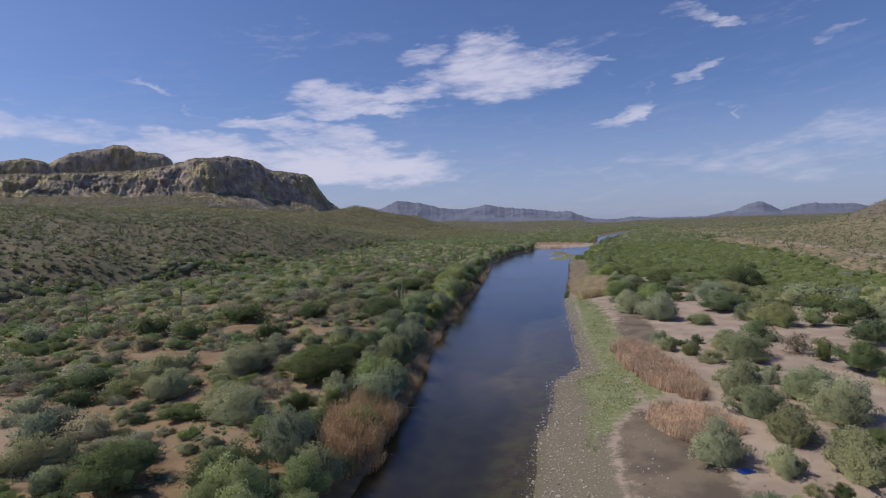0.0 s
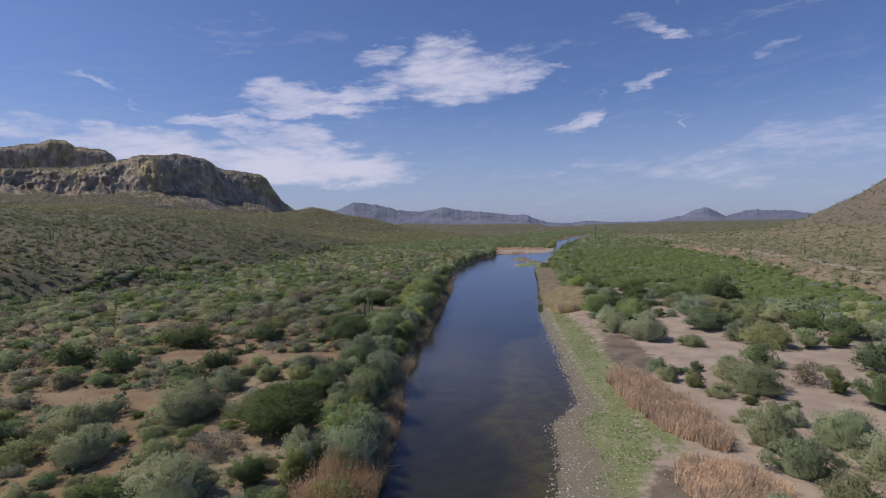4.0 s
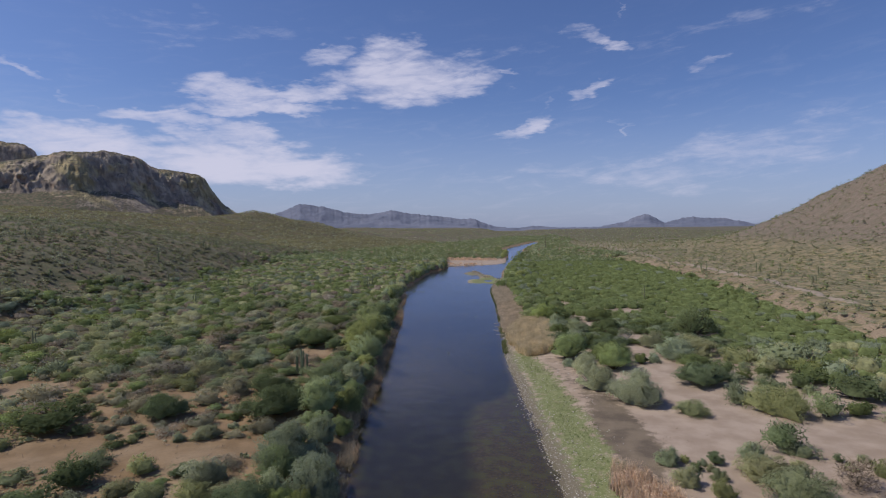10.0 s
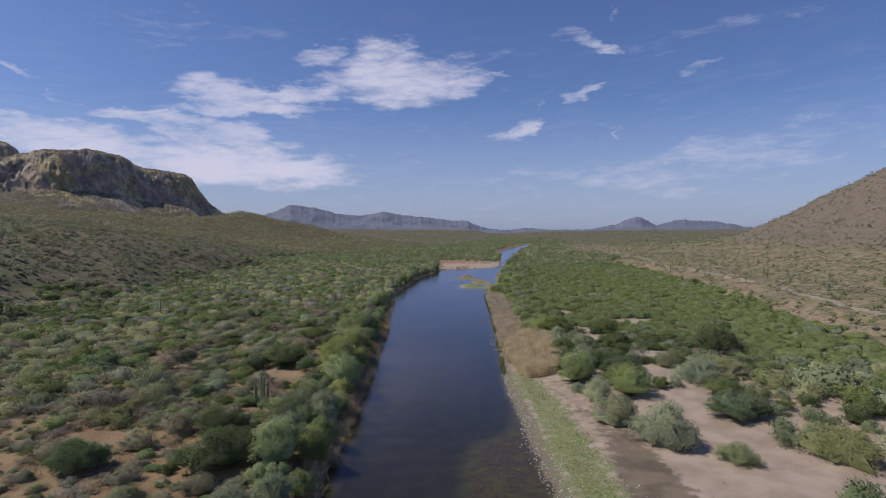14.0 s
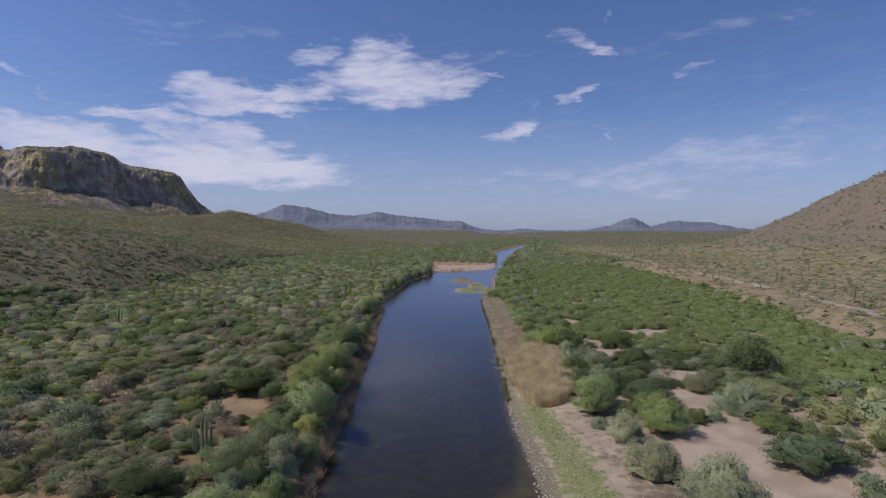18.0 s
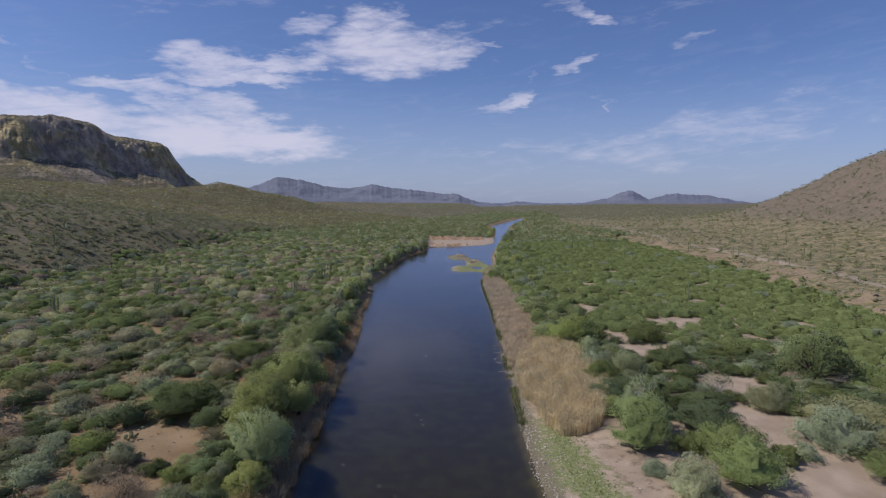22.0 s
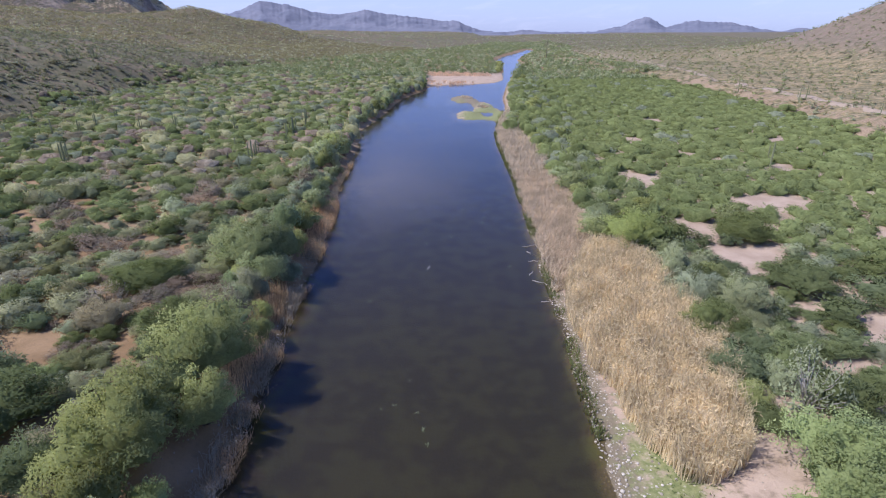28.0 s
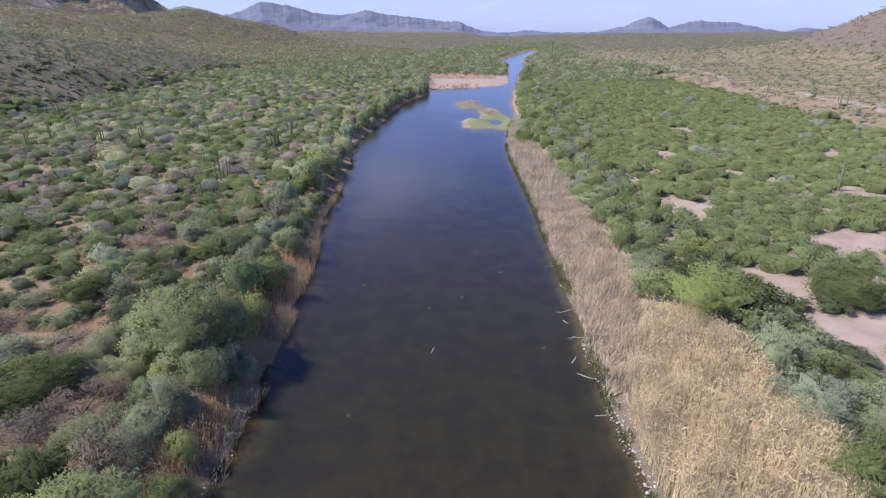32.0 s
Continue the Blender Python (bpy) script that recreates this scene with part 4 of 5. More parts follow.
def bare(x, y):
    return any(((x - a) / b) ** 2 + ((y - c) / d) ** 2 < 1 for a, c, b, d in BARE)


class Spots:
    """Keeps plants from growing into each other."""

    def __init__(self, cell=10.0):
        self.cell, self.at = cell, {}

    def put(self, x, y, r):
        self.at.setdefault((int(x // self.cell), int(y // self.cell)), []).append((x, y, r))

    def free(self, x, y, r, tight):
        i, j = int(x // self.cell), int(y // self.cell)
        for a in (i - 1, i, i + 1):
            for b in (j - 1, j, j + 1):
                for px, py, pr in self.at.get((a, b), ()):
                    if (px - x) ** 2 + (py - y) ** 2 < ((pr + r) * tight) ** 2:
                        return False
        return True


spots = Spots()
for x, y, r in TAKEN:
    spots.put(x, y, r)
spots.put(70, 215, 8), spots.put(27, 199, 4), spots.put(-42.5, 156, 2.6), spots.put(-22.5, 58, 5), spots.put(-22.5, 68, 4), spots.put(85.4, 303, 1)


def choose(rng, x, y):
    """Which kind grows at a spot, its radius and height, and how close it stands; None for open ground."""
    le, ri, sc = along(y, LEFT), along(y, RIGHT), along(y, SCARP)
    if y > 600 or (y > 552 and -13 < x < le):
        return None
    if le - 9 < x < le - 2.4:                          # left bank
        k = rng.choice(["willow_tree", "seep_willow", "palo_verde", "grey_bush", "dry_bush"], p=[0.42, 0.24, 0.16, 0.10, 0.08])
        r = rng.uniform(1.8, 4.2)
        return k, r, r * rng.uniform(1.1, 1.7), 0.50
    if x <= le - 9:
        s = le - x
        dens = 0.66 if y < 150 else 0.9
        if x < along(y, FOOT) - 12 - 14 * wave(x, y, 30.0):
            return None
        if rng.rand() > dens or bare(x, y):
            return None
        k = rng.choice(["mesquite", "palo_verde", "grey_bush", "saltbush", "seep_willow", "creosote_bush", "dry_bush"], p=[0.15, 0.13, 0.22, 0.19, 0.09, 0.12, 0.10] if y < 240 else [0.40, 0.06, 0.18, 0.06, 0.12, 0.10, 0.08])
        r = rng.uniform(1.7, 3.9) if rng.rand() < 0.8 else rng.uniform(0.8, 1.7)
        return k, r * 1.1, r * rng.uniform(0.6, 0.95), 0.66 if y < 150 else 0.47
    if x > ri + (16 if y < 250 else 12 if y < 370 else 5) and x < sc:
        if bare(x, y):
            return None
        if y < 120:
            if rng.rand() > 0.55:
                return None
            k = rng.choice(["grey_bush", "seep_willow", "creosote_bush", "mesquite"], p=[0.4, 0.2, 0.2, 0.2])
            r = rng.uniform(0.9, 2.8)
            return k, r, r * rng.uniform(0.9, 1.3), 0.8
        if y < 195:
            if x < 78 and rng.rand() > 0.16:
                return None
            k = rng.choice(["seep_willow", "mesquite", "grey_bush", "willow_tree"], p=[0.36, 0.40, 0.20, 0.04])
            r = rng.uniform(2.0, 4.4)
            return k, r, r * rng.uniform(0.75, 1.2), 0.62
        if wave(x, y, 8.0, 1.0) > 0.62:
            return None
        k = "mesquite" if rng.rand() < (0.88 if y < 250 else 0.95) else "seep_willow"
        if x < ri + 26:
            k = rng.choice(["willow_tree", "seep_willow", "mesquite"], p=[0.2, 0.22, 0.58])
        r = rng.uniform(2.2, 4.9)
        return k, r, r * rng.uniform(0.5, 0.8) * (1.5 if x < ri + 26 else 1.0), 0.50
    return None


frng = np.random.RandomState(21)
LIMIT = dict(mesquite=300, palo_verde=300, grey_bush=290, saltbush=220, seep_willow=300, creosote_bush=240, willow_tree=290, dry_bush=160)
far_plants = []
cand = np.stack([frng.uniform(-215, 190, 66000), frng.uniform(28, 600, 66000)], 1)
cand = cand[np.argsort(np.maximum(60, cand[:, 1] - 170) + 0.75 * np.maximum(np.abs(cand[:, 0] + 10), 25), kind="stable")]
for x, y in cand:
    got = choose(frng, x, y)
    if not got:
        continue
    kind, r, h, tight = got
    if not spots.free(x, y, r, tight):
        continue
    spots.put(x, y, r)
    if count_of.get(kind, 0) < LIMIT[kind]:
        plant(kind, x, y, r, h, frng)
    else:
        far_plants.append((kind, x, y, r, h))


def thicket(name, rows, mats, templates, label, category):
    """Plants too far off to count, one mesh for each sort of leaf."""
    by = {}
    rng = np.random.RandomState(3)
    for kind, x, y, r, h in rows:
        by.setdefault(kind, []).append((x, y, r, h))
    for kind, some in by.items():
        a = np.array(some)
        z = land(a[:, 0], a[:, 1])
        out, lit_ = [], []
        pick = rng.randint(len(templates), size=len(a))
        turn = rng.uniform(0, 6.28, len(a))
        for j, (tpl, nrm) in enumerate(templates):
            m = pick == j
            if not m.any():
                continue
            c, s = np.cos(turn[m])[:, None, None], np.sin(turn[m])[:, None, None]
            X = (tpl[None, ..., 0] * c - tpl[None, ..., 1] * s) * a[m, 2][:, None, None] + a[m, 0][:, None, None]
            Y = (tpl[None, ..., 0] * s + tpl[None, ..., 1] * c) * a[m, 2][:, None, None] + a[m, 1][:, None, None]
            Z = tpl[None, ..., 2] * a[m, 3][:, None, None] + z[m][:, None, None] - 0.05
            out.append(np.stack([X, Y, Z], -1).reshape(-1, 3))
            N = np.stack([(nrm[None, ..., 0] * c - nrm[None, ..., 1] * s), (nrm[None, ..., 0] * s + nrm[None, ..., 1] * c), nrm[None, ..., 2] * np.ones_like(c)], -1)
            N[..., 2] *= (a[m, 2] / a[m, 3])[:, None, None]
            lit_.append((N / np.linalg.norm(N, axis=-1, keepdims=True)).reshape(-1, 3))
        tagged(new(name, tris(np.concatenate(out), name, mats[kind], np.concatenate(lit_))), label[kind] if isinstance(label, dict) else label, category, kind="stuff")


def templates_of(n, lobes, sprays, lobe, size, slim, seed, core=0, full=0.66):
    return [outward(crown(np.random.RandomState(seed + j), lobes, lobe, core, sprays, size, slim, 0.35, full)[1]) for j in range(n)]


MID = templates_of(6, 16, 11, 0.33, 0.16, 0.40, 500, 1, 0.74)
MATS = {k: v[0] for k, v in KINDS.items()}
MATS["scrub"] = M_SCRUB
near_tier = [p_ for p_ in far_plants if p_[2] < 300 and abs(p_[1] + 5) < 90]
far_tier = [p_ for p_ in far_plants if not (p_[2] < 300 and abs(p_[1] + 5) < 90)]
FULL = templates_of(5, 24, 22, 0.28, 0.12, 0.40, 560, 1, 0.68)
NOTE = {k: "dense brush past counting, " + LABELS[k][0].split(" on ")[0].split(" near ")[0].split(" beside ")[0] for k in KINDS}

thicket("brush_thicket", near_tier, MATS, FULL, NOTE, "brush")
thicket("brush_thicket", far_tier, MATS, MID, {k: "dense distant brush, " + LABELS[k][0].split(" on ")[0].split(" near ")[0].split(" beside ")[0] for k in KINDS}, "brush")

# low undergrowth between the bushes
urng = np.random.RandomState(17)
under = []
for x, y in zip(urng.uniform(-190, 170, 30000), 35 + 520 * urng.rand(30000) ** 1.25):
    left_ = along(y, FOOT) - 5 < x < along(y, LEFT) - 6
    right_ = y > 195 and along(y, RIGHT) + 14 < x < along(y, SCARP)
    if (left_ or right_) and not bare(x, y) and wave(x, y, 13.0, 4.0) > -0.5:
        r = urng.uniform(0.5, 1.3)
        under.append((urng.choice(["grey_bush", "saltbush", "creosote_bush", "mesquite"], p=[0.36, 0.14, 0.2, 0.30] if left_ else [0.15, 0.1, 0.15, 0.6]), x, y, r, r * urng.uniform(0.45, 0.8)))
thicket("undergrowth", under, MATS, templates_of(5, 3, 6, 0.5, 0.34, 0.45, 640), "low grey and olive undergrowth between larger bushes", "brush")

# distant valley brush and the scrub dotted over the hills
FARLOW = templates_of(5, 5, 5, 0.48, 0.32, 0.6, 700)
TINY = templates_of(5, 2, 3, 0.60, 0.62, 0.8, 800, None)
drng = np.random.RandomState(31)
far_rows, hill_rows, slope_rows = [], [], []
for x, y in zip(drng.uniform(-330, 420, 26000), 600 + 1500 * drng.rand(26000) ** 1.6):
    le, ri, sc = along(y, LEFT), along(y, RIGHT), along(y, SCARP)
    if le - 6 < x < ri + 6 and y < 1500 or (y < 676 and -13 < x < le):
        continue
    if along(y, FOOT) - 10 < x < sc + (25 if y > 640 else 0):
        r = drng.uniform(2.2, 4.4)
        far_rows.append((drng.choice(["mesquite", "seep_willow", "grey_bush", "willow_tree"], p=[0.70, 0.12, 0.13, 0.05]), x, y, r, r * drng.uniform(0.6, 0.95)))
for y in np.arange(598, 800, 7.0):                     # taller growth that screens the narrows
    far_rows.append(("mesquite", along(y, RIGHT) + drng.uniform(3.5, 7), y, drng.uniform(3.8, 5.2), drng.uniform(5.0, 7.0)))
    if y > 690:
        far_rows.append(("willow_tree", along(y, LEFT) - drng.uniform(3.5, 6), y, drng.uniform(3.5, 5.0), drng.uniform(4.5, 6.5)))
thicket("valley_brush", far_rows, MATS, FARLOW, "green brush covering the far valley floor", "brush")
for x, y in zip(np.concatenate([drng.uniform(-420, 460, 46000), drng.uniform(-420, -105, 26000)]), np.concatenate([drng.uniform(20, 760, 46000), drng.uniform(30, 760, 26000)])):
    sc = along(y, SCARP)
    s = 110 if x < along(y, FOOT) + 22 else 0
    d = math.hypot(x, y - 90)
    if s or x > sc - 9:
        keep = (0.62 if s else 0.72 if x < sc + 22 else 0.55) * (1.0 if d < 420 else 0.85)
        if drng.rand() < keep:
            r = drng.uniform(0.8, 1.7) if drng.rand() < 0.7 else drng.uniform(1.6, 2.7)
            hill_rows.append((drng.choice(["scrub", "grey_bush", "creosote_bush", "mesquite"], p=[0.50, 0.24, 0.14, 0.12] if s or x > sc + 120 else [0.34, 0.22, 0.22, 0.22]), x, y, r, r * drng.uniform(0.6, 1.0)))
thicket("hill_scrub", hill_rows, MATS, templates_of(6, 3, 5, 0.55, 0.4, 0.5, 900), "olive desert scrub dotted over stony slopes", "scrub")
for x, y in zip(drng.uniform(-900, 1100, 44000), 500 + 2600 * drng.rand(44000) ** 1.6):
    sc = along(y, SCARP)
    if (x < along(y, FOOT) or x > sc or y > 1500) and not (-420 < x < 460 and y < 760):
        r = drng.uniform(1.4, 3.2)
        slope_rows.append((drng.choice(["scrub", "mesquite", "grey_bush"], p=[0.45, 0.40, 0.15] if y > 1300 or x > 0 else [0.8, 0.1, 0.1]), x, y, r, r * 0.8))
for x, y in zip(drng.uniform(-820, -40, 34000), drng.uniform(690, 1330, 34000)):
    if x < along(y, FOOT) + 20 and not (-420 < x and y < 760):
        r = drng.uniform(1.5, 3.0)
        slope_rows.append(("scrub" if drng.rand() < 0.85 else "grey_bush", x, y, r, r * 0.8))
thicket("far_scrub", slope_rows, MATS, TINY, "sparse scrub on the far slopes and plain", "scrub")


# ---- reeds ----
def reed_bed(spots_xy, rng, height, mat, label, lean=0.25, wide=0.06):
    """A stand of dry reed: upright leaning blades."""
    a = np.array(spots_xy)
    n_ = len(a)
    z = land(a[:, 0], a[:, 1])
    foot = np.stack([a[:, 0], a[:, 1], z - 0.05], 1)
    patch = wave(a[:, 0], a[:, 1], 2.2)
    h = height * (0.55 + 0.5 * rng.rand(n_)) * (0.92 + 0.16 * patch + 0.20 * fractal(a[:, 0], a[:, 1], a[:, 0] * 0, 2.6, 3))
    ang = 1.2 * patch + rng.normal(size=n_) * 1.4
    tip = foot + np.stack([np.cos(ang) * h * lean * rng.rand(n_), np.sin(ang) * h * lean * rng.rand(n_), h], 1)
    b = rng.uniform(0, 3.14, n_)
    side = np.stack([np.cos(b), np.sin(b), 0 * b], 1) * wide * (0.6 + 0.8 * rng.rand(n_, 1))
    top = np.stack([foot - side, foot + side, tip], 1)
    plume = leaves(rng, tip - (0, 0, 0.12 * height), np.full(n_, 0.10), 1, 0.34 * height ** 0.5, 0.11, 0.9)
    top = np.concatenate([top, plume])
    return tagged(new("reed_bed", tris(top, "reed_bed", mat)), label, "reeds", "reed beds along the river", kind="stuff")


def scatter(rng, n_, x0, x1, y0, y1, inside):
    """Random spots inside an outline."""
    out = np.zeros((0, 2))
    while len(out) < n_:
        x, y = rng.uniform(x0, x1, 4 * n_), rng.uniform(y0, y1, 4 * n_)
        m = inside(x, y)
        out = np.concatenate([out, np.column_stack([x[m], y[m]])])
    return out[:n_]


rr = np.random.RandomState(5)
in_el = lambda cx, cy, ax, ay, turn=0.0: (lambda x, y: (((x - cx) * math.cos(turn) + (y - cy) * math.sin(turn)) / ax) ** 2 + ((-(x - cx) * math.sin(turn) + (y - cy) * math.cos(turn)) / ay) ** 2 < 1 + 0.35 * wave(x, y, 2.5))
BED_IN = [(190, 6.5), (197, 3.8), (204, 3.4), (210, 2.3), (222, 1.5), (231, 2.5), (240, 6.5), (247, 10)]
BED_OUT = [(190, 15.5), (193, 18.5), (197, 20.7), (203, 23), (208, 26), (236, 26.5), (243, 25.5), (247, 18)]
big_bed = lambda x, y: (y > 191.0 + 1.2 * wave(x, x * 0, 2.3) + 0.06 * (x - 14) ** 2) & (along(y, RIGHT) + along(y, BED_IN) + 0.6 * wave(x, y, 2.0) < x) & (x < along(y, BED_OUT) + 1.0 * wave(x, y, 3.0))
reed_bed(scatter(rr, 30000, 5, 28, 190, 247, big_bed), rr, 3.2, M_REED, "tall pale golden reed bed at the waterside", 0.2, 0.045)
strip = lambda x, y: (along(y, RIGHT) + 0.8 + 0.8 * wave(x, y, 2.0) < x) & (x < along(y, RIGHT) + along(y, [(228, 1.5), (236, 5), (246, 9), (260, 11), (300, 12), (330, 12), (370, 9.5), (405, 5), (430, 3)]) + 1.3 * wave(x, y, 4.0))
reed_bed(scatter(rr, 19000, 8, 40, 229, 300, strip), rr, 1.7, M_REED_RED, "low matted russet reeds along the bank", 0.9, 0.09)
reed_bed(scatter(rr, 9000, 10, 50, 300, 430, strip), rr, 2.2, M_REED_RED, "russet reeds edging the far bank", 0.6, 0.14)
reed_bed(scatter(rr, 8000, 10, 26, 80, 124, in_el(17.8, 99, 4.2, 19, 0.15)), rr, 2.3, M_REED_RED, "russet dry cattail bed on the gravel bar", 0.5, 0.08)
reed_bed(scatter(rr, 4500, 10, 28, 60, 84, in_el(18, 72, 5.5, 7)), rr, 1.3, M_REED_RED, "trampled russet dry cattails on sand", 0.9, 0.08)
for cx, cy, ax, ay, n_, ht in ((-22.5, 62, 3.0, 10, 3800, 4.2), (-28.8, 141.5, 2.0, 5, 700, 2.6), (-29.2, 166, 2.2, 5, 900, 3.0), (-31.5, 209, 2.5, 8, 1500, 2.4), (-31.5, 258, 2.5, 18, 1800, 2.2), (-31.5, 222, 2, 6, 900, 2.2)):
    reed_bed(scatter(rr, n_, cx - ax * 1.4, cx + ax * 1.4, cy - ay * 1.4, cy + ay * 1.4, in_el(cx, cy, ax, ay)), rr, ht, M_REED, "clump of straw-coloured reeds on the cut bank", 0.35, 0.05)
reed_bed(scatter(rr, 3200, -28, 45, 570, 690, lambda x, y: ((wave(x, y, 6.0) > 0.15) & (-12 < x) & (x < 24) & (y > 572 + 0.4 * x) & (y < 602)) | (y > 655)), rr, 2.0, M_REED_RED, "dry reeds on the sand bar", 0.6, 0.34)
reed_bed(scatter(rr, 900, 4, 24, 430, 500, lambda x, y: ((x - 12.5) ** 2 / 12 + (y - 488) ** 2 / 20 < 1) | ((x - 18.5) ** 2 / 9 + (y - 446) ** 2 / 24 < 1)), rr, 1.2, M_REED_RED, "dry tufts on the river island", 0.6, 0.22)

# brown tangle at the foot of the left bank, and the green rim of the reed beds
foot_ = lambda x, y: (along(y, LEFT) - 1.9 < x) & (x < along(y, LEFT) + 0.1) & (wave(x * 0, y, 6.0, 0.7) + 0.6 * wave(x, y, 2.2) > -0.25)
reed_bed(scatter(rr, 9000, -33, -18, 55, 330, foot_), rr, 1.9, M_TWIG, "brown dry stems and roots on the cut bank", 0.9, 0.035)
reed_bed(scatter(rr, 3800, -33, -18, 55, 330, lambda x, y: foot_(x - 0.7, y) & (wave(x, y, 3.0) > 0.1)), rr, 1.7, M_REED, "straw-coloured dry stems over the water's edge", 0.8, 0.035)
rim_ = lambda x, y: (along(y, RIGHT) - 0.2 < x) & (x < along(y, RIGHT) + 1.3 + 0.5 * wave(x, y, 2.0)) & (wave(x * 0, y, 9.0, 2.0) > -0.35)
M_RIM = leafy("rush_leaves", (0.16, 0.20, 0.07), (0.29, 0.31, 0.14))
reed_bed(scatter(rr, 5200, 5, 30, 197, 420, rim_), rr, 0.8, M_RIM, "low green rushes at the water's edge", 0.6, 0.07)

# low green weeds on the gravel
weeds = np.array([(x, y) for x, y in zip(rr.uniform(4, 26, 26000), rr.uniform(58, 212, 26000))
                  if 4.2 < x - along(y, RIGHT) < along(y, [(58, 6), (85, 14), (120, 11.5), (170, 10.5), (205, 8)]) and wave(x, y, 3.0) + 0.6 * wave(x, y, 0.9) > -0.1])
wz = land(weeds[:, 0], weeds[:, 1])
wt = leaves(rr, np.column_stack([weeds, wz + 0.03]), np.full(len(weeds), 0.10), 1, 0.20, 0.6, 0.9)
M_WEED = leafy("weed_leaves", (0.14, 0.19, 0.05), (0.27, 0.31, 0.12))
tagged(new("green_weeds", tris(wt, "green_weeds", M_WEED)), "bright green weeds growing through river gravel", "weeds", kind="stuff")

# dry grass tufts and litter over the left terrace and the sand
tuft = np.array([(x, y) for x, y in zip(rr.uniform(-110, 75, 16000), rr.uniform(35, 260, 16000))
                 if (x < along(y, LEFT) - 3 or x > along(y, RIGHT) + 16) and wave(x, y, 8.0, 3.0) + 0.5 * wave(x, y, 2.0) > (0.05 if x < 0 else 0.45)])
tz = land(tuft[:, 0], tuft[:, 1])
tt_ = leaves(rr, np.column_stack([tuft, tz + 0.05]), np.full(len(tuft), 0.18), 4, 0.34, 0.16, 1.2)
tagged(new("dry_grass", tris(tt_, "dry_grass", M_TWIG)), "brown dry grass tufts and twigs on soil", "dry grass", kind="stuff")


# ---- saguaros ----
def saguaro(x, y, h, arms, seed, label, lean=0.0):
    rng = np.random.RandomState(seed)
    root = new("saguaro")
    root.matrix_basis = pose(x, y, float(land(x, y)) - 0.1, lean, 0, rng.uniform(0, 360))
    tagged(root, label, "saguaro", "saguaros of the valley")

    def column(path, rad):
        n_, sides = len(path), 16
        vs, fs = [], []
        for i, q_ in enumerate(path):
            d_ = (Vector(path[min(i + 1, n_ - 1)]) - Vector(path[max(i - 1, 0)])).normalized()
            a_ = d_.orthogonal().normalized()
            b_ = d_.cross(a_)
            for s in range(sides):
                t = 2 * math.pi * s / sides
                k_ = rad[i] * (1.0 if s % 2 else 0.80)
                vs.append(tuple(Vector(q_) + (a_ * math.cos(t) + b_ * math.sin(t)) * k_))
        for i in range(n_ - 1):
            for s in range(sides):
                fs.append((i * sides + s, i * sides + (s + 1) % sides, (i + 1) * sides + (s + 1) % sides, (i + 1) * sides + s))
        fs.append(tuple(range((n_ - 1) * sides, n_ * sides)))
        return vs, fs

    r0 = 0.033 * h
    hs = [0, 0.3, 0.6, 0.85, 0.95, 0.99, 1.0]
    v_, f_ = column([(0, 0, h * k_) for k_ in hs], [r0 * k_ for k_ in (0.8, 1, 1.05, 0.9, 0.7, 0.4, 0.1)])
    new("trunk", mesh_from("trunk", v_, f_, M_CACTUS)).parent = root
    for i in range(arms):
        a_ = 6.28 * i / arms + rng.uniform(-0.3, 0.3)
        z0, out, top = h * rng.uniform(0.28, 0.45), h * rng.uniform(0.12, 0.17), h * rng.uniform(0.72, 0.98)
        c_, s_ = math.cos(a_), math.sin(a_)
        pts = [(c_ * r0 * 0.4, s_ * r0 * 0.4, z0), (c_ * out * 0.7, s_ * out * 0.7, z0 + 0.01 * h), (c_ * out, s_ * out, z0 + 0.09 * h), (c_ * out, s_ * out, (z0 + top) / 2 + 0.04 * h), (c_ * out, s_ * out, top - 0.05 * h), (c_ * out, s_ * out, top - 0.012 * h), (c_ * out, s_ * out, top)]
        v_, f_ = column(pts, [r0 * k_ for k_ in (0.6, 0.62, 0.7, 0.75, 0.66, 0.4, 0.1)])
        new("arm", mesh_from("arm", v_, f_, M_CACTUS)).parent = root
    return root


saguaro(-42.5, 157.0, 7.9, 5, 1, "tall saguaro with five upright arms on bare soil")
saguaro(85.4, 303.0, 7.5, 1, 2, "pale saguaro standing among green mesquites")
srng = np.random.RandomState(12)
for i in range(64):
    if i < 12:
        x, y = srng.uniform(-105, -55), srng.uniform(270, 420)
    elif i < 50:
        x, y = srng.uniform(-260, -110), srng.uniform(90, 520)
    else:
        x, y = srng.uniform(150, 260), srng.uniform(270, 480)
    h = srng.uniform(4.0, 7.5)
    saguaro(x, y, h, srng.choice([0, 1, 2, 3, 4]), 20 + i, "grey-green saguaro rising above desert scrub")


# ---- single trees ----
def big_tree(name, x, y, r, h, mat, bark, clumps, sprays, seed, label, category, tips, thick, cs=0.16, ls=0.05, core=1):
    rng = np.random.RandomState(seed)
    pts, lv = crown(rng, clumps, cs, core, sprays, ls, 0.5)
    lv, lit_ = outward(lv)
    root = tagged(new(name), label, category)
    root.matrix_basis = pose(x, y, float(land(x, y)) - 0.1, 0, 0, rng.uniform(0, 360)) @ Matrix.Diagonal((r, r, h, 1))
    new("crown", tris(lv, "crown", mat, lit_)).parent = root
    V, F = limbs(rng, pts[rng.permutation(len(pts))[:tips]].tolist(), thick, sides=5)
    new("trunk", mesh_from("trunk", V, F, bark)).parent = root


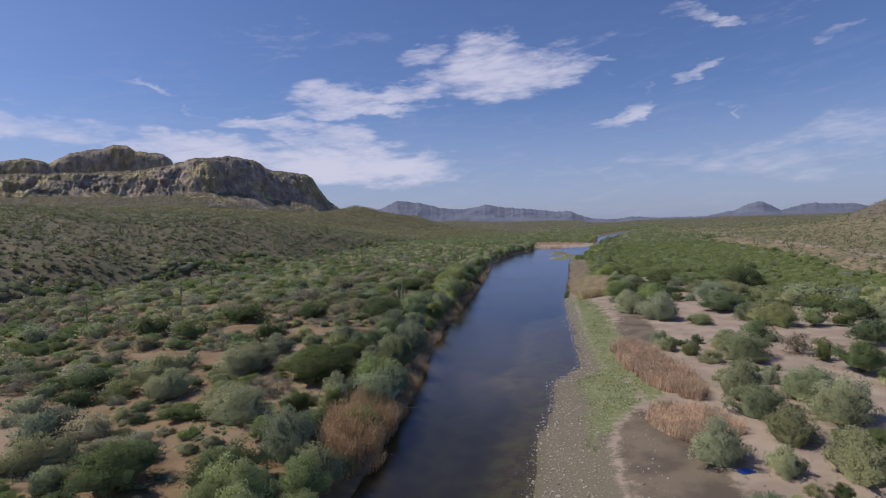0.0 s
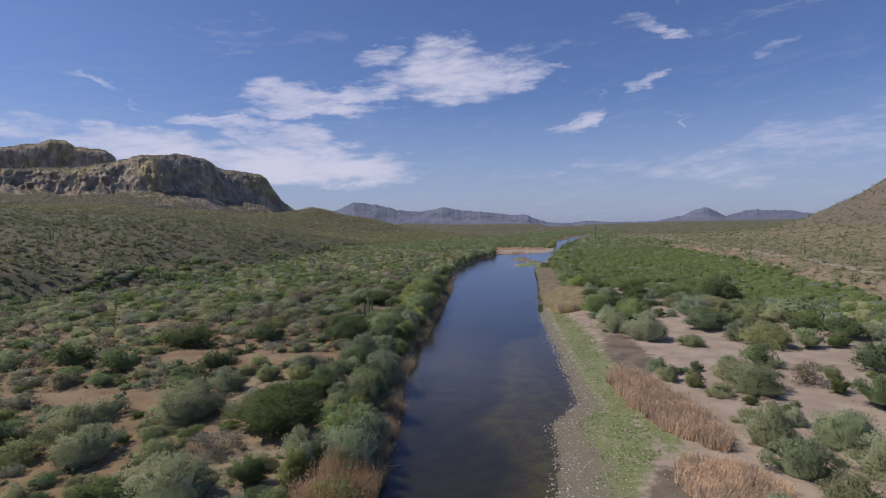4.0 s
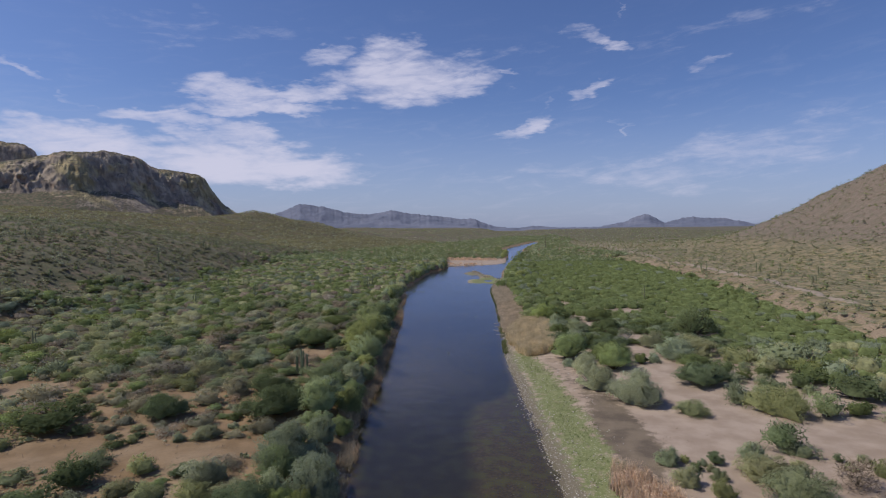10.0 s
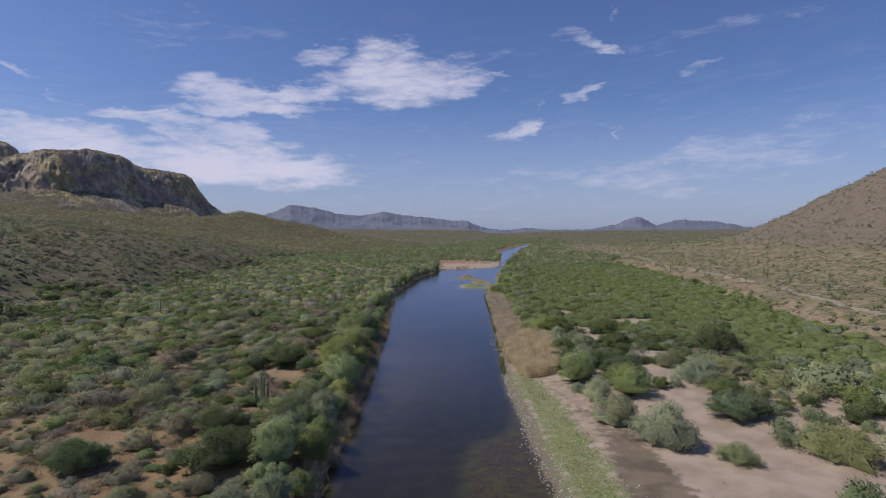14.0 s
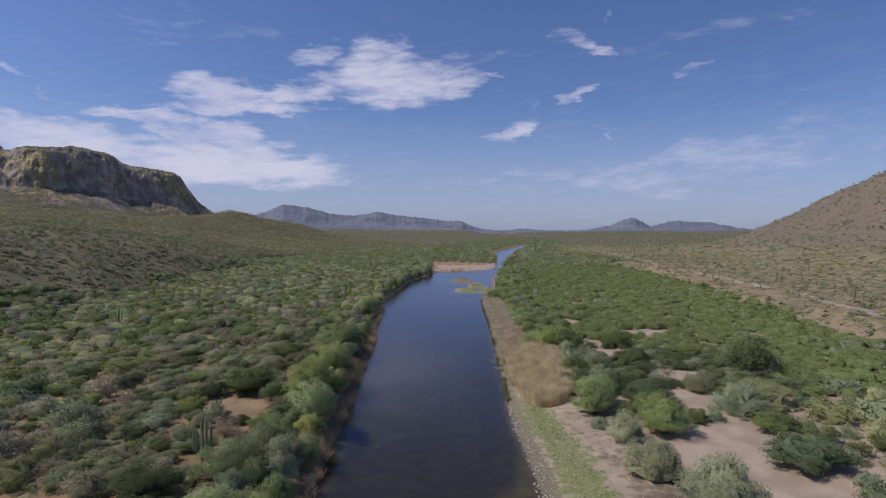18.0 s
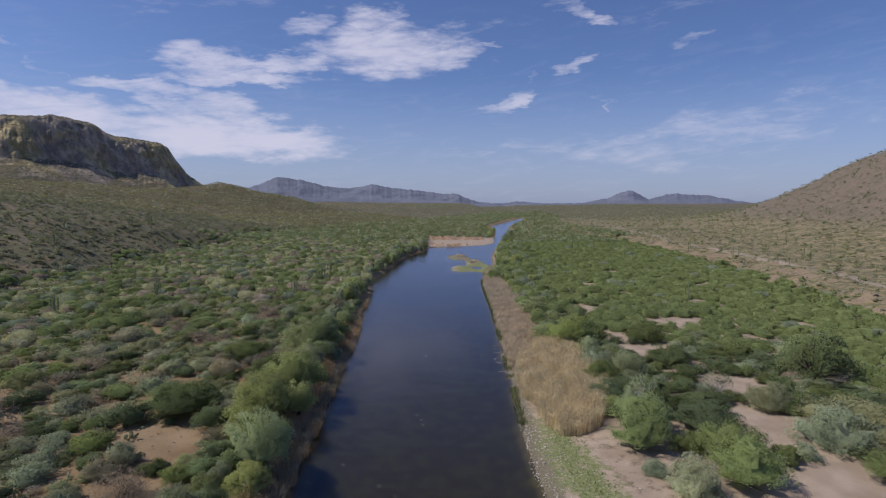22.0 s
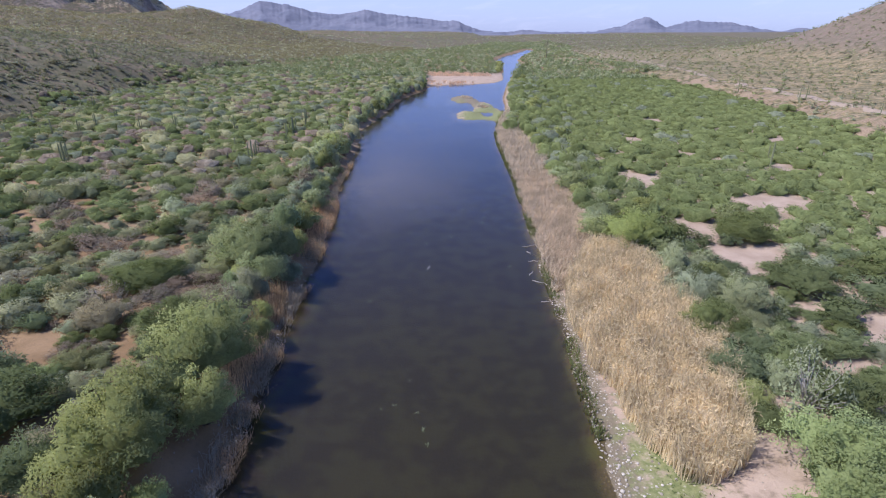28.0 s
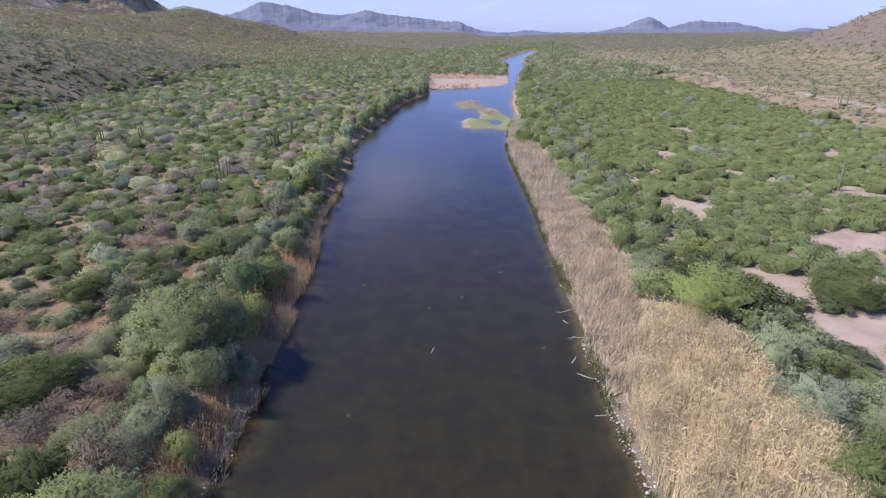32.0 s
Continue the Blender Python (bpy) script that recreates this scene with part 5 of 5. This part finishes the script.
big_tree("cottonwood", 70.2, 216, 8.5, 11.0, M_COTTON, M_BARK, 70, 100, 41, "large dark green tree above the brush", "tree", 30, 0.022, 0.18, 0.055, None)
big_tree("bleached_tree", 28.5, 200, 4.6, 6.8, M_SEEP, M_PALEBARK, 40, 26, 42, "half-dead tree with bleached bare limbs", "tree", 40, 0.020, 0.2, 0.07, None)
big_tree("bleached_tree", 46, 208, 3.6, 5.0, M_GREY, M_PALEBARK, 34, 30, 43, "grey half-bare tree among mesquites", "tree", 34, 0.018, 0.2, 0.07, None)


# ---- stones ----
def stone_mesh(seed):
    rng = np.random.RandomState(seed)
    bm = bmesh.new()
    bmesh.ops.create_icosphere(bm, subdivisions=1, radius=1.0)
    for v in bm.verts:
        v.co *= 0.78 + 0.4 * rng.rand()
    me = bpy.data.meshes.new("stone")
    bm.to_mesh(me)
    bm.free()
    me.materials.append(M_STONE)
    return me


stone_kinds = [stone_mesh(s) for s in range(6)]
qrng = np.random.RandomState(9)
made = 0
sy = qrng.uniform(140, 236, 900)
sx_ = along(sy, RIGHT) + qrng.normal(size=900) * 1.6 + 0.9
for x, y, lz in zip(sx_, sy, land(sx_, sy)):
    s = 0.07 + 0.15 * qrng.rand() ** 2
    if lz < -0.10 or made == 290:
        continue
    st = new("stone", stone_kinds[made % 6])
    st.matrix_basis = pose(x, y, max(float(lz), -0.05) + 0.25 * s, 0, 0, qrng.uniform(0, 360)) @ Matrix.Diagonal((s, s * qrng.uniform(0.7, 1.2), s * 0.6, 1))
    st.parent = ground
    made += 1
# the rest of the cobbles, too many to count
tpl = []
for s in range(6):
    me = stone_kinds[s]
    me.calc_loop_triangles()
    vv = np.array([v.co for v in me.vertices])
    tpl.append((vv, np.array([t.vertices for t in me.loop_triangles])))
cv, cf, base_i = [], [], 0
pick_, cy_ = qrng.rand(7500), qrng.uniform(45, 240, 7500)
cy_ = np.where(pick_ < 0.8, cy_, qrng.uniform(60, 420, 7500))
spread_ = np.abs(qrng.normal(size=7500))
wide_ = along(cy_, [(45, 5), (90, 4), (110, 3), (240, 2)])
cx_ = np.where(pick_ < 0.62, along(cy_, RIGHT) + spread_ * wide_ - 0.6, np.where(pick_ < 0.8, along(cy_, RIGHT) + qrng.uniform(0, 14, 7500), along(cy_, LEFT) - spread_ * 1.8 + 0.3))
for i, (x, y, lz) in enumerate(zip(cx_, cy_, land(cx_, cy_))):
    s = 0.05 + 0.13 * qrng.rand() ** 2.5
    if lz < -0.12:
        continue
    vv, ff = tpl[i % 6]
    c_, s_ = math.cos(i), math.sin(i)
    z = max(float(lz), -0.06)
    cv.append(np.column_stack([(vv[:, 0] * c_ - vv[:, 1] * s_) * s + x, (vv[:, 0] * s_ + vv[:, 1] * c_) * s + y, vv[:, 2] * s * 0.6 + z + 0.2 * s]))
    cf.append(ff + base_i)
    base_i += len(vv)
cob = new("cobbles", mesh_from("cobbles", np.concatenate(cv), np.concatenate(cf), M_STONE))
cob.parent = ground
tagged(cob, "pale river cobbles along the waterline", kind="stuff")


# ---- small things ----
def drift(x, y, length, turn, seed, label):
    rng = np.random.RandomState(seed)
    pts = [(length * (k / 5 - 0.5), rng.uniform(-0.12, 0.12) * length * 0.6, 0.06 + 0.05 * length * rng.rand()) for k in range(6)]
    v_, f_ = tube(pts, [0.03, 0.05, 0.055, 0.05, 0.035, 0.012], 6)
    root = tagged(new("driftwood", mesh_from("driftwood", v_, f_, M_WOOD)), label, "driftwood", "driftwood in the shallows")
    root.matrix_basis = pose(x, y, max(float(land(x, y)), -0.02), 0, 0, turn)


for i, (x, y, ln, tn) in enumerate([(7.6, 232.4, 2.6, -35), (8.7, 248.2, 3.0, 20), (6.9, 236, 1.8, 60), (8.4, 241, 2.4, 10), (-9.7, 238.4, 1.6, 80), (9.9, 256, 2.0, 100), (8.0, 245, 1.2, -60), (-20.1, 76.9, 3.0, 15), (10.6, 264, 2.0, 40), (7.2, 226, 1.4, 5)]):
    drift(x, y, ln, tn, i, "bleached branch lying in shallow water")

# blue tarp below a bush
bm = bmesh.new()
bmesh.ops.create_grid(bm, x_segments=10, y_segments=8, size=0.5)
for v in bm.verts:
    v.co.z = 0.12 * abs(noise.noise(v.co * 4.0)) + 0.06 * noise.noise(v.co * 11.0) + 0.06
me = bpy.data.meshes.new("tarp")
bm.to_mesh(me)
bm.free()
me.materials.append(M_TARP)
tarp = tagged(new("tarp", me), "crumpled blue plastic tarp on sand", "tarp")
tarp.matrix_basis = pose(19.6, 58.6, float(land(19.6, 58.6)) + 0.03, 0, 0, 25) @ Matrix.Diagonal((1.6, 1.0, 1.0, 1))
sol = tarp.modifiers.new("thickness", "SOLIDIFY")
sol.thickness = 0.01

# power pole far down the valley
px_, py_ = 152.0, 950.0
root = tagged(new("power_pole"), "slender dark power pole on the plain", "power pole")
root.matrix_basis = pose(px_, py_, float(land(px_, py_)) - 0.3, 0, 0, 20)
v_, f_ = tube([(0, 0, 0), (0, 0, 13), (0, 0, 26)], [0.42, 0.36, 0.26], 8)
new("pole", mesh_from("pole", v_, f_, M_POLE)).parent = root
for zz in (21.0, 24.0):
    v_, f_ = tube([(-3.2, 0, zz), (0, 0, zz + 0.05), (3.2, 0, zz)], [0.16, 0.18, 0.16], 6)
    new("crossarm", mesh_from("crossarm", v_, f_, M_POLE)).parent = root

# dirt road on the bench
ROAD = [(150, 250), (161.6, 321.9), (171, 361.8), (177, 421.9), (178, 467.7), (186, 529.3), (207.9, 661), (219, 760), (232, 900), (260, 1100)]
ty = np.arange(250, 1100, 4.0)
tx = np.interp(ty, [p_[1] for p_ in ROAD], [p_[0] for p_ in ROAD]) + 1.5 * np.sin(ty / 23)
uu = np.linspace(-2.6, 2.6, 7)
DX, DY = tx[:, None] + uu[None, :], np.repeat(ty[:, None], 7, 1)
DZ = land(DX, DY) + 0.40 - 0.09 * uu[None, :] ** 2
tagged(new("road", grid_mesh("road", DX, DY, DZ, M_DIRT)), "pale unpaved track along the bench", "dirt road", kind="structure")

# waterweed tips that break the surface
wrng = np.random.RandomState(77)
wx = np.column_stack([wrng.uniform(-22, 6, 70), wrng.uniform(130, 300, 70)])
wx = wx[(wave(wx[:, 0], wx[:, 1], 9.0) > 0.0) & (wx[:, 0] > along(wx[:, 1], LEFT) + 3) & (wx[:, 0] < along(wx[:, 1], RIGHT) - 2)]
ww = leaves(wrng, np.column_stack([wx, np.full(len(wx), 0.02)]), np.full(len(wx), 0.16), 7, 0.30, 0.22, 1.0)
tagged(new("waterweed", tris(ww, "waterweed", M_COTTON)), "olive waterweed tips breaking the river surface", "waterweed", kind="stuff")

# stones strewn over the left terrace
lv_, lf_, at_ = [], [], 0
fy_ = qrng.uniform(60, 250, 2600)
fx_ = along(fy_, LEFT) - 4 - 44 * qrng.rand(2600) ** 1.3
for i, (x, y, lz) in enumerate(zip(fx_, fy_, land(fx_, fy_))):
    if wave(x, y, 10.0, 2.0) < 0.15:
        continue
    s = 0.06 + 0.16 * qrng.rand() ** 3
    vv, ff = tpl[i % 6]
    lv_.append(np.column_stack([vv[:, 0] * s + x, vv[:, 1] * s + y, vv[:, 2] * s * 0.7 + float(lz) + 0.02]))
    lf_.append(ff + at_)
    at_ += len(vv)
M_FIELD = plain("field_stone", (0.30, 0.235, 0.185), 0.9, 3.0)
rest = new("field_stones", mesh_from("field_stones", np.concatenate(lv_), np.concatenate(lf_), M_FIELD))
rest.parent = ground
tagged(rest, "small brown stones strewn over bare soil", kind="stuff")


# ---- prickly pears ----
def prickly_pear(x, y, size, seed):
    rng = np.random.RandomState(seed)
    root = tagged(new("prickly_pear"), "low grey-green prickly pear clump on bare soil", "cactus", "prickly pears of the terrace")
    root.matrix_basis = pose(x, y, float(land(x, y)) - 0.03, 0, 0, rng.uniform(0, 360)) @ Matrix.Diagonal((size, size, size, 1))
    for k in range(9):
        a_, tilt = rng.uniform(0, 360), rng.uniform(-35, 35)
        pad = new("pad", PAD)
        pad.parent = root
        r_ = 0.45 * rng.rand() ** 0.5
        pad.matrix_basis = pose(r_ * math.cos(a_), r_ * math.sin(a_), 0.12 + 0.22 * rng.rand() * (k > 4), tilt, rng.uniform(-25, 25), a_)


bm = bmesh.new()
bmesh.ops.create_icosphere(bm, subdivisions=2, radius=0.17)
for v in bm.verts:
    v.co = Vector((v.co.x * 0.8, v.co.y * 0.22, v.co.z * 1.1 + 0.12))
PAD = bpy.data.meshes.new("pad")
bm.to_mesh(PAD)
bm.free()
PAD.materials.append(M_CACTUS)
crng = np.random.RandomState(55)
for k in range(46):
    y = crng.uniform(60, 215)
    x = along(y, LEFT) - crng.uniform(8, 46)
    if spots.free(x, y, 0.8, 0.8):
        prickly_pear(x, y, crng.uniform(1.3, 2.6), 300 + k)
